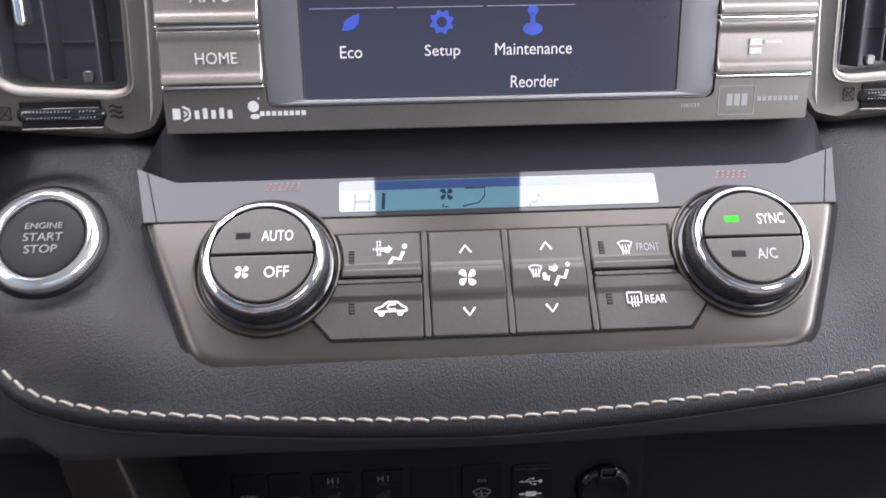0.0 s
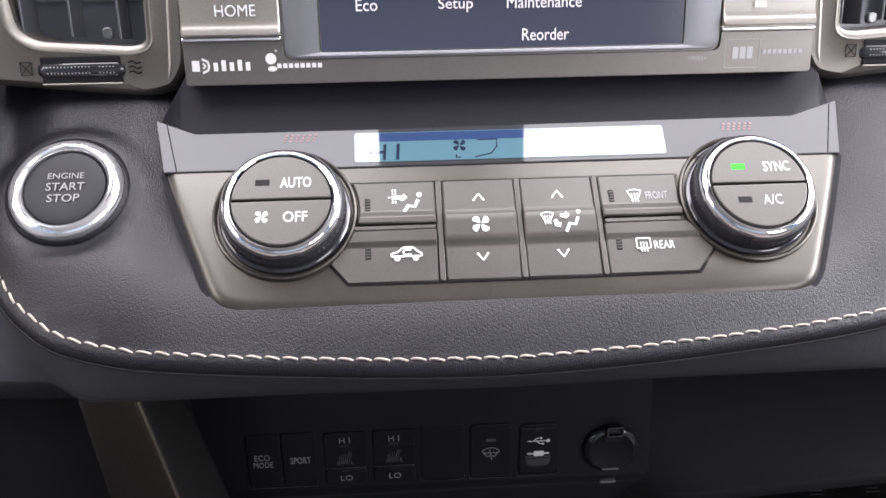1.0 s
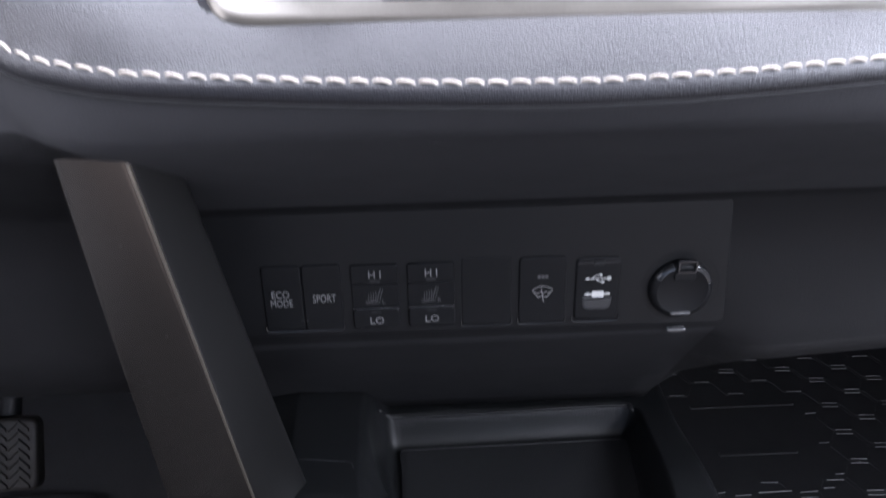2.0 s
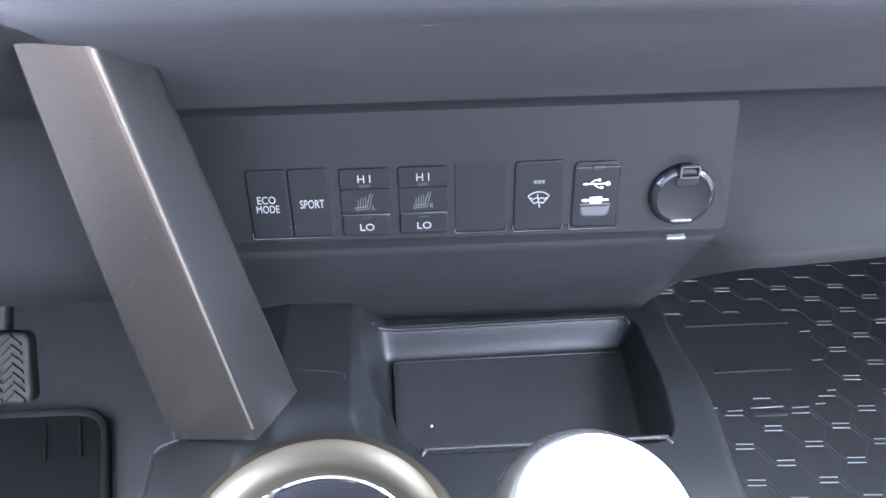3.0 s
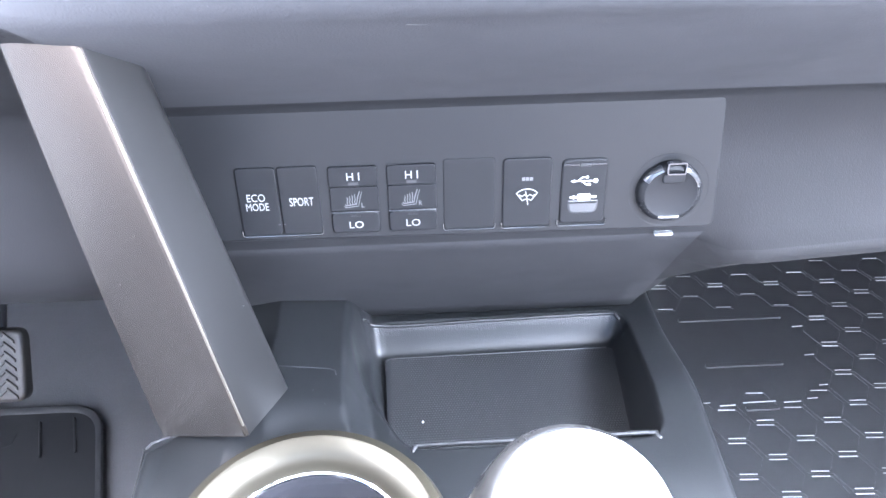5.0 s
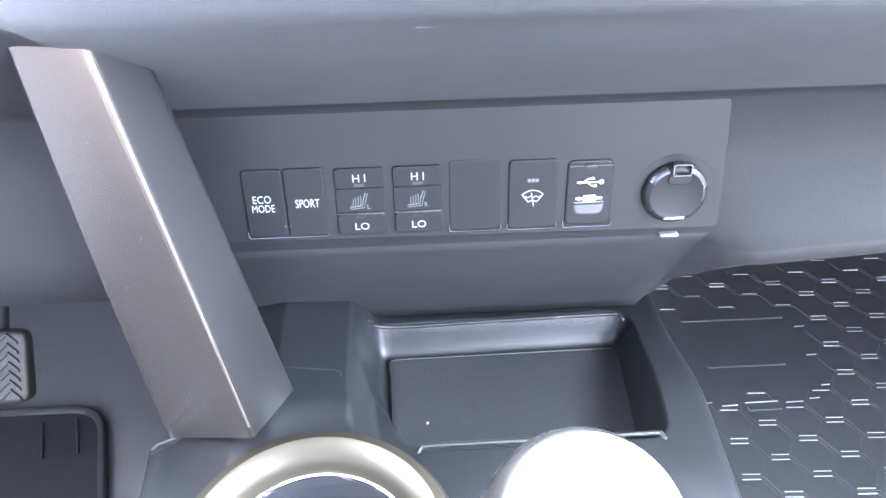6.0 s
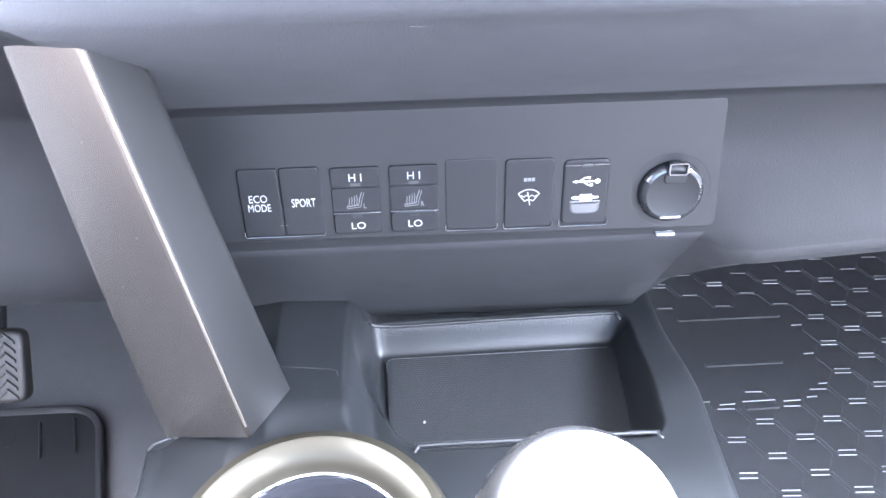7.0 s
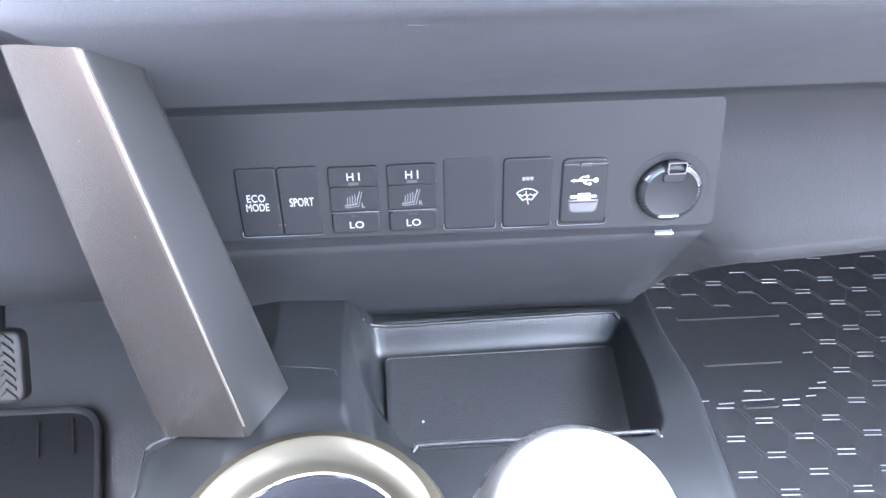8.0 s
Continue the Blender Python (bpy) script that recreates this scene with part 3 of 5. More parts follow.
part("faceplate", fp, FACE, climate, "satin gunmetal faceplate with a turned-down lower edge")
part("gasket", plate(face_line, [(-0.0015, -0.014), (-0.0015, -0.0028), (-0.0006, -0.0024)]), GAP, climate, "dark gap round the faceplate")

# smoked display strip above the faceplate, in the same plane
strip_top = [(-0.1228, 0.0450), (-0.1083, 0.0388), (-0.04, 0.0388), (0.05, 0.0396), (0.1193, 0.0400), (0.1385, 0.0464)]
strip_low = [(-0.1184, 0.0224), (-0.1083, 0.0224), (-0.04, 0.0224), (0.05, 0.0224), (0.1193, 0.0224), (0.1342, 0.0224)]
to_strip = Matrix.Translation((0, 0, -0.0004))
sb_ = bmesh.new()
cols = [[sb_.verts.new(p) for p in ((lx, ly, -0.012), (lx, ly, -0.0004), (lx, ly + 0.0004, 0.0), (tx, ty - 0.0004, 0.0), (tx, ty, -0.0004), (tx, ty, -0.012))] for (lx, ly), (tx, ty) in zip(strip_low, strip_top)]
for c0, c1 in zip(cols, cols[1:]):
    for k in range(6):
        sb_.faces.new((c0[k - 1], c0[k], c1[k], c1[k - 1]))
sb_.faces.new(cols[0])
sb_.faces.new(cols[-1][::-1])
disp = part("display_strip", sb_, STRIP, climate, "smoked glossy display cover")
disp.matrix_basis = to_strip
for (xa, ya), (xb, yb) in (((-0.1139, 0.0228), (-0.1192, 0.0440)), ((0.1297, 0.0228), (0.1356, 0.0446))):
    part("parting_line", flat([stroke([(xa, ya), (xb, yb)], 0.0004)], 0.0), GAP, climate, "dark parting line", False).matrix_basis = to_strip
part("strip_joint", flat([stroke([(-0.1184, 0.0226), (0.1342, 0.0226)], 0.0005)], 0.0001), GAP, climate, "dark joint under the display strip", False).matrix_basis = to_strip
lcd = part("lcd", plate(rounded(rect(-0.0494, 0.0676, 0.0245, 0.0369), 0.0012, 4), [(0, -0.0003), (0, 0.00025)]), LCD, climate, "pale blue liquid crystal window")
lcd.matrix_basis = to_strip
part("lcd_band", plate(rounded(rect(-0.0490, 0.0672, 0.0330, 0.0366), 0.0006, 3), [(0, 0.0), (0, 0.00030)]), LCD_NAVY, climate, "darker band at the top of the display").matrix_basis = to_strip
z = 0.00031
seg = [stroke([(-0.0440, 0.0252), (-0.0436, 0.0318)], 0.0010), stroke([(-0.0385, 0.0252), (-0.0381, 0.0318)], 0.0010), stroke([(-0.0438, 0.0285), (-0.0383, 0.0285)], 0.0010),
       stroke([(-0.0336, 0.0252), (-0.0332, 0.0318)], 0.0011)]
for sh in seg:
    part("lcd_segment", flat([sh], z), LCD_DARK, climate, "dark display segment", False).matrix_basis = to_strip
for nm, sh in (("lcd_fan", fan_shapes(-0.0104, 0.0305, 0.0026)),
               ("lcd_scale", [stroke([(-0.0034, 0.0327), (0.0038, 0.0328), (0.0036, 0.0296), (0.0014, 0.0268), (-0.0048, 0.0254)], 0.0004)]),
               ("lcd_lo_mark", [rect(-0.0120, -0.0116, 0.0252, 0.0266), rect(-0.0112, -0.0100, 0.0252, 0.0256)]),
               ("lcd_sign", sitter_shapes(0.0218, 0.0272, 0.0046, 0.0050))):
    part(nm, flat(sh, z), LCD_DARK, climate, "dark display segments", False).matrix_basis = to_strip
for x0 in (-0.0758, 0.0905):
    dots = [rect(x0 + i * 0.0021 + 0.0004 * j, x0 + i * 0.0021 + 0.0004 * j + 0.0011, 0.0340 + j * 0.0012, 0.0346 + j * 0.0012) for i in range(6) for j in range(3)]
    part("warm_marks", flat(dots, 0.0001), RED_DOTS, climate, "faint red dots", False).matrix_basis = to_strip


def bank_height(v):
    """Cross-section of the button bank: a proud middle bar between two flatter fields."""
    keys = [(-0.0240, 0.0002), (-0.0105, 0.0005), (-0.0085, 0.0017), (0.0008, 0.0021), (0.0034, 0.0009), (0.0156, 0.0004)]
    for (a, za), (b, zb) in zip(keys, keys[1:]):
        if v <= b:
            return za + (zb - za) * max(v - a, 0) / (b - a)
    return keys[-1][1]


def bank_button(v0, v1, left, right, parent, rise=bank_height):
    """A button cut from the bank between v0 and v1; left and right give its edges at a height."""
    vs = sorted({v0, v0 + 0.0005, v1 - 0.0005, v1, *[v for v in (-0.0105, -0.0085, 0.0008, 0.0034) if v0 + 0.001 < v < v1 - 0.001], *np.linspace(v0 + 0.002, v1 - 0.002, 15)})
    bm = bmesh.new()
    rows = []
    for v in vs:
        a, b = left(v), right(v)
        drop = 0.0005 if v in (v0, v1) else 0
        zt = rise(v)
        rows.append([bm.verts.new(p) for p in ((a, v, -0.0020), (a, v, zt - 0.0005 - drop), (a + 0.0005, v, zt - drop), (b - 0.0005, v, zt - drop), (b, v, zt - 0.0005 - drop), (b, v, -0.0020))])
    for r, s in zip(rows, rows[1:]):
        for i in range(5):
            bm.faces.new((r[i], r[i + 1], s[i + 1], s[i]))
    bm.faces.new(rows[0])
    bm.faces.new(rows[-1][::-1])
    return part("button", bm, GUNMETAL_DARK, parent, "dark gunmetal push button")


KL, KR = (-0.0743, 0.0044), (0.0946, 0.0050)


def beside(knob, side, edge):
    """The edge of a button that keeps clear of a knob."""
    def at(v):
        dy = v - knob[1]
        half = math.sqrt(max(0.0262 ** 2 - dy * dy, 0))
        return max(edge, knob[0] + half) if side > 0 else min(edge, knob[0] - half)
    return at


well = [(-0.0525, -0.0242), (0.0722, -0.0242), (0.0792, -0.0150), (0.0720, -0.0020), (0.0700, 0.0164), (-0.0518, 0.0164), (-0.0515, -0.0020), (-0.0600, -0.0150)]
part("button_well", plate(well, [(0, -0.0018), (0.0002, -0.0006)]), GAP, climate, "dark gap round the buttons")


def chamfer(side, v):
    k = max(0.0, (-0.0150 - v) / 0.0085)
    return (-0.0592 + 0.0070 * k) if side < 0 else (0.0782 - 0.0070 * k)


def lower_left(v):
    return chamfer(-1, v) if v < -0.0150 else max(-0.0592 + (v + 0.0150) * 0.78, KL[0] + math.sqrt(max(0.0255 ** 2 - (v - KL[1]) ** 2, 0)))


def lower_right(v):
    return chamfer(1, v) if v < -0.0150 else min(0.0782 - (v + 0.0150) * 0.78, KR[0] - math.sqrt(max(0.0255 ** 2 - (v - KR[1]) ** 2, 0)))


bank_button(-0.0016, 0.0155, beside(KL, 1, -0.0508), lambda v: -0.0208, climate)
bank_button(-0.0235, -0.0041, lower_left, lambda v: -0.0208, climate)
bank_button(-0.0235, 0.0155, lambda v: -0.0179, lambda v: 0.0082, climate)
bank_button(-0.0235, 0.0155, lambda v: 0.0106, lambda v: 0.0369, climate)
bank_button(-0.0016, 0.0155, lambda v: 0.0396, beside(KR, -1, 0.0688), climate)
bank_button(-0.0235, -0.0041, lambda v: 0.0396, lower_right, climate)
# thin metal bars between the buttons
for u in (-0.01935, 0.0094, 0.0382):
    part("divider", box(u - 0.0010, u + 0.0010, -0.0236, 0.0157, -0.0016, 0.0004, 0.0003, 0.0003), GUNMETAL_DARK, climate, "slim metal divider")
for u0, u1 in ((-0.0500, -0.0210), (0.0400, 0.0680)):
    part("divider", box(u0, u1, -0.0037, -0.0020, -0.0016, 0.0009, 0.0003, 0.0003), GUNMETAL_DARK, climate, "slim metal divider")


# legends on the buttons
def legend(shapes, z, name="legend", mat=INK):
    return part(name, flat(shapes, z), mat, climate, "", False)


def chevron(x, y, s):
    return [stroke([(x - 0.0020, y - s * 0.0013), (x, y + s * 0.0015), (x + 0.0020, y - s * 0.0013)], 0.0007)]


def car_sign(x, y):
    body = [(-0.0056, -0.0014), (-0.0056, 0.0002), (-0.0030, 0.0008), (-0.0014, 0.0026), (0.0026, 0.0026), (0.0042, 0.0008), (0.0057, 0.0002), (0.0057, -0.0014)]
    pts = rounded([Vector((x + a, y + b)) for a, b in body], 0.0016, 3)
    inner = inset(pts, 0.0006)
    out = [[pts[i - 1], pts[i], inner[i], inner[i - 1]] for i in range(len(pts)) if (pts[i] - pts[i - 1]).length > 1e-6]
    out += [disc(x - 0.0032, y - 0.0018, 0.0011), disc(x + 0.0032, y - 0.0018, 0.0011)]
    out += [stroke([(x + 0.0018, y + 0.0014), (x - 0.0006, y + 0.0013), (x - 0.0012, y + 0.0004), (x - 0.0004, y - 0.0005), (x + 0.0018, y - 0.0005)], 0.0006)]
    return out


legend(sitter_shapes(-0.0290, 0.0066, 0.0072, 0.0086) + arrow_shapes(-0.0326, 0.0090, 0.0040, 0, 0.9) + [rect(-0.0376 + 0.0010 * k, -0.0370 + 0.0010 * k, 0.0087, 0.0093) for k in range(4)] + [rect(-0.0362, -0.0357, 0.0066 + 0.0012 * k, 0.0074 + 0.0012 * k) for k in range(5)] + [rect(-0.0352, -0.0347, 0.0066 + 0.0012 * k, 0.0074 + 0.0012 * k) for k in range(5)], 0.00085)
legend(car_sign(-0.0318, -0.0130), 0.0008)
legend(chevron(-0.0050, 0.0080, 1), 0.0008)
legend(fan_shapes(-0.0050, -0.0032, 0.0034), 0.0021)
legend(chevron(-0.0049, -0.0150, -1), 0.0006)
legend(chevron(0.0237, 0.0082, 1), 0.0008)
legend(defrost_shapes(0.0190, -0.0018, 0.0050, 0.0046) + sitter_shapes(0.0282, -0.0030, 0.0062, 0.0090) + arrow_shapes(0.0254, -0.0008, 0.0034, 0, 1.0) + arrow_shapes(0.0225, -0.0040, 0.0034, radians(-60), 1.0), 0.0021)
legend(chevron(0.0237, -0.0148, -1), 0.0006)
legend(defrost_shapes(0.0522, 0.0066, 0.0056, 0.0052), 0.0009)
lettering("lettering", "FRONT", 0.0603, 0.0066, 0.0082, 0.0030, 0.0009, INK_DIM, climate)
legend(defrost_shapes(0.0526, -0.0130, 0.0054, 0.0054, True), 0.0010)
lettering("lettering", "REAR", 0.0602, -0.0130, 0.0074, 0.0030, 0.0006, INK, climate)
for x, y in ((-0.0450, 0.0062), (-0.0451, -0.0122), (0.0436, 0.0068), (0.0440, -0.0119)):
    zt = 0.0008 if y > 0 else 0.0005
    lamp = box(x - 0.0010, x + 0.0010, y - 0.0025, y + 0.0025, zt - 0.0004, zt + 0.0001, 0.0001, 0.0002)
    window = part("lamp_window", lamp, LED_OFF, climate, "small unlit lamp window", False)
    for k in range(4):
        part("bar", box(x - 0.0008, x + 0.0008, y - 0.0019 + 0.0011 * k, y - 0.0015 + 0.0011 * k, zt, zt + 0.00018, 0.00004, 0.00004), GUNMETAL_DARK, window)


def rotary(centre, words, lit, label, at_x=0.0050):
    """A rotary control: collar, ribbed skirt, chrome ring and a face split into two push buttons."""
    at = Matrix.Translation((*centre, 0))
    knob = part("rotary_knob", lathe([(0.0232, -0.004), (0.0232, 0.0010), (0.0226, 0.0016), (0.0221, 0.0018), (0.0217, 0.0075), (0.0205, 0.0092), (0.0186, 0.0096), (0.0176, 0.0088), (0.0, 0.0088)], 96), GLOSS, climate, label)
    knob.matrix_basis = at
    part("collar", lathe([(0.0258, -0.0040), (0.0258, -0.0002), (0.0254, 0.0009), (0.0248, 0.0012), (0.0243, 0.0008), (0.0240, -0.0010), (0.0230, -0.0030)], 96), FACE, knob, "gunmetal collar")
    part("chrome_ring", lathe([(0.0208, 0.0070), (0.0209, 0.0086), (0.0203, 0.0101), (0.0193, 0.0110), (0.0183, 0.0112), (0.0178, 0.0108), (0.0177, 0.0090)], 96), RING_CHROME, knob, "chrome ring")
    rib = bmesh.new()
    box(-0.0004, 0.0004, 0.0213, 0.02205, 0.0020, 0.0066, 0.0002, 0.0002, rib)
    rib_mesh = part("rib", rib, GLOSS, knob).data
    for k in range(1, 72):
        shared("rib", rib_mesh, knob, Matrix.Rotation(2 * math.pi * k / 72, 4, "Z"))
    r, g = 0.0171, 0.00035
    for s in (1, -1):
        n = 26
        a0 = math.asin(g / r)
        pts = [Vector((r * math.cos(a0 + (math.pi - 2 * a0) * i / n), s * r * math.sin(a0 + (math.pi - 2 * a0) * i / n))) for i in range(n + 1)]
        pts = pts if s > 0 else pts[::-1]
        part("face_button", plate(pts, slab_rings(0.0082, 0.0110, 0.0005, 3)), GUNMETAL_DARK, knob, "dark grey half-round push button")
    for k, (word, y, w) in enumerate(words):
        lettering("lettering", word, at_x - (0.0040 if k and at_x > 0.006 else 0.0), y, w, 0.0039, 0.0110, INK_DIM if word == "A/C" else INK, knob)
    for k, y in enumerate((0.0068, -0.0064)):
        if lit is None and k == 1:
            part("fan_sign", flat(fan_shapes(-0.0064, y, 0.0024), 0.0110), INK, knob, "white fan sign", False)
            continue
        lm = box(-0.0090, -0.0040, y - 0.0012, y + 0.0012, 0.0106, 0.0111, 0.0001, 0.0002)
        part("lamp_window", lm, LED_ON if lit and k == 0 else LED_OFF, knob, "green lamp, lit" if lit and k == 0 else "unlit lamp window", False)
    return knob


rotary(KL, (("AUTO", 0.0066, 0.0106), ("OFF", -0.0066, 0.0082)), None, "rotary knob with auto and off faces")
rotary(KR, (("SYNC", 0.0066, 0.0097), ("A/C", -0.0066, 0.0070)), True, "rotary knob with sync and air conditioning faces", 0.0074)

# ---------------------------------------------------------------- head unit
RD = tilted(0.0493, -0.011, 0.677, 15)
unit = thing("head_unit", RD, "grey touch-screen head unit with side buttons and chrome strips", "car stereo")
part("housing", plate(rounded(rect(-0.1185, 0.1170, -0.0072, 0.098), 0.002, 3), slab_rings(-0.050, -0.0016, 0.001)), RADIO, unit, "dark grey metallic housing")
part("lower_band", plate(rounded([(-0.1180, -0.0080), (0.1165, -0.0080), (0.1165, 0.0076), (0.0806, 0.0076), (0.0806, 0.0008), (-0.0820, 0.0008), (-0.0820, 0.0076), (-0.1180, 0.0076)], [0.0012, 0.0012, 0.0006, 0.0006, 0.004, 0.004, 0.0006, 0.0006], 5), slab_rings(-0.012, -0.0002, 0.0003, 2)), RADIO_LOW, unit, "dark metallic band under the screen")
# bevelled frame round the screen
fr = bmesh.new()
o, i_ = rounded(rect(-0.0812, 0.0798, 0.0012, 0.094), 0.004, 4), rounded(rect(-0.0690, 0.0668, 0.0030, 0.088), 0.002, 4)
loops = [[fr.verts.new((p.x, p.y, zz)) for p in ps] for ps, zz in ((o, -0.002), (o, 0.0002), (inset(o, 0.0006), 0.0005), (i_, -0.0006), (i_, -0.004))]
for a, b in zip(loops, loops[1:]):
    for k in range(len(a)):
        fr.faces.new((a[k - 1], a[k], b[k], b[k - 1]))
part("screen_frame", fr, BEVEL, unit, "bevelled grey screen frame")
screen = part("screen", plate(rounded(rect(-0.0682, 0.0660, 0.0034, 0.0872), 0.0008, 2), [(0, -0.0040), (0, -0.0004)]), SCREEN, unit, "lit touch screen with menu words")
zs = -0.0003
for word, x, y, w, h in (("Eco", -0.0512, 0.0193, 0.0078, 0.0042), ("Setup", -0.0189, 0.0188, 0.0126, 0.0050), ("Maintenance", 0.0137, 0.0194, 0.0276, 0.0042), ("Reorder", 0.0143, 0.0079, 0.0174, 0.0043)):
    lettering("menu_word", word, x, y, w, h, zs, SCREEN_TEXT, screen)
leaf = [[(-0.0540, 0.0268), (-0.0530, 0.0300), (-0.0500, 0.0318), (-0.0478, 0.0322), (-0.0482, 0.0290), (-0.0500, 0.0270), (-0.0525, 0.0266)]]
gear_out = [(-0.0190 + r * math.cos(2 * math.pi * k / 32), 0.0290 + r * math.sin(2 * math.pi * k / 32)) for k, r in enumerate([0.0034, 0.0043, 0.0043, 0.0034] * 8)]
gear_in = [(-0.0190 + 0.0018 * math.cos(2 * math.pi * k / 32), 0.0290 + 0.0018 * math.sin(2 * math.pi * k / 32)) for k in range(32)]
tool = [disc(0.0133, 0.0262, 0.0036, 14, 0.62), rect(0.0124, 0.0142, 0.0276, 0.0318), disc(0.0133, 0.0325, 0.0019)]
for nm, sh in (("leaf_icon", leaf), ("service_icon", tool)):
    part(nm, flat(sh, zs), SCREEN_BLUE, screen, "blue icon", False)
gb = bmesh.new()
go, gi = [gb.verts.new((*p, zs + 0.0001)) for p in gear_out], [gb.verts.new((*p, zs + 0.0001)) for p in gear_in]
for k in range(32):
    gb.faces.new((go[k - 1], go[k], gi[k], gi[k - 1]))
part("gear_icon", gb, SCREEN_BLUE, screen, "blue icon", False)
for a, b in ((-0.0650, -0.0360), (-0.0345, -0.0045), (-0.0030, 0.0285)):
    part("menu_line", flat([rect(a, b, 0.0340, 0.0343)], zs), SCREEN_LINE, screen, "", False)
for side, a, b in ((-1, -0.1178, -0.0826), (1, 0.0808, 0.1160)):
    for k, (v0, v1) in enumerate(((0.0095, 0.0276), (0.0300, 0.0480), (0.0504, 0.0684), (0.0708, 0.0888))):
        bb = bank_button(v0, v1, lambda v: a, lambda v: b, unit, lambda v: 0.0012 + 0.0014 * ((v1 - v) / (v1 - v0)) ** 2.5 - 0.0008 * ease(v0 + 0.0018, v0 + 0.0040, v) * (1 - ease(v1 - 0.0040, v1 - 0.0018, v)))
        bb.name, bb["label"] = "side_button", "grey metallic push button"
        bb.data.materials[0] = RADIO
    for v in (0.0084, 0.0289, 0.0493, 0.0697):
        part("chrome_strip", box(a - 0.0002, b + 0.0002, v - 0.0007, v + 0.0007, -0.004, 0.0013, 0.0005, 0.0003), CHROME, unit, "thin chrome strip")
lettering("lettering", "HOME", -0.0980, 0.0182, 0.0144, 0.0040, 0.0014, INK_MID, unit, "pale word")
lettering("lettering", "APPS", -0.0985, 0.0388, 0.0136, 0.0040, 0.0014, INK_MID, unit, "pale word")
bars = [rect(0.0920, 0.0965, 0.0190, 0.0214), rect(0.0920, 0.0965, 0.0160, 0.0182), rect(0.0975, 0.1040, 0.0196, 0.0207), rect(0.0920, 0.0990, 0.0392, 0.0405)]
for sh in bars:
    part("legend_bar", flat([sh], 0.0014), INK_MID, unit, "pale bar", False)
# badges under the screen, as plain shapes
zb = -0.0001
badge = [rect(-0.1153, -0.1126, -0.0028, 0.0010),
         stroke([(-0.1116, -0.0034), (-0.1096, -0.0024), (-0.1092, -0.0009), (-0.1096, 0.0006), (-0.1116, 0.0016)], 0.0008), stroke([(-0.1114, -0.0018), (-0.1104, -0.0009), (-0.1114, 0.0)], 0.0007)]
def marks(name, shapes, z, mat, parent, label):
    for sh in shapes:
        part(name, flat([sh], z), mat, parent, label, False)


marks("badge_mark", badge + [rect(-0.1076 + 0.0029 * k, -0.1060 + 0.0029 * k, -0.0028, 0.0002 + 0.0008 * (k % 2)) for k in range(5)], zb, INK, unit, "white badge mark")
marks("badge_mark", [disc(-0.0868, 0.0012, 0.0020), disc(-0.0864, -0.0024, 0.0017, 12, 0.55), disc(-0.0848, 0.0040, 0.0004)] + [rect(-0.0846 + 0.0021 * k, -0.0831 + 0.0021 * k, -0.0022, -0.0006) for k in range(8)], zb, INK, unit, "white badge mark")
fr2 = [stroke([(0.0826, -0.0058), (0.0960, -0.0058)], 0.0002), stroke([(0.0826, 0.0046), (0.0960, 0.0046)], 0.0002), stroke([(0.0826, -0.0058), (0.0826, 0.0046)], 0.0002), stroke([(0.0960, -0.0058), (0.0960, 0.0046)], 0.0002)]
marks("badge_mark", fr2 + [rect(0.0856 + 0.0028 * k, 0.0878 + 0.0028 * k, -0.0026, 0.0018) for k in range(3)] + [rect(0.0972 + 0.0020 * k, 0.0986 + 0.0020 * k, -0.0010, 0.0006) for k in range(8)], zb, INK_DIM, unit, "grey badge mark")
lettering("lettering", "100324", 0.0722, -0.0020, 0.0068, 0.0014, -0.0002, INK_DIM, unit, "tiny grey number")


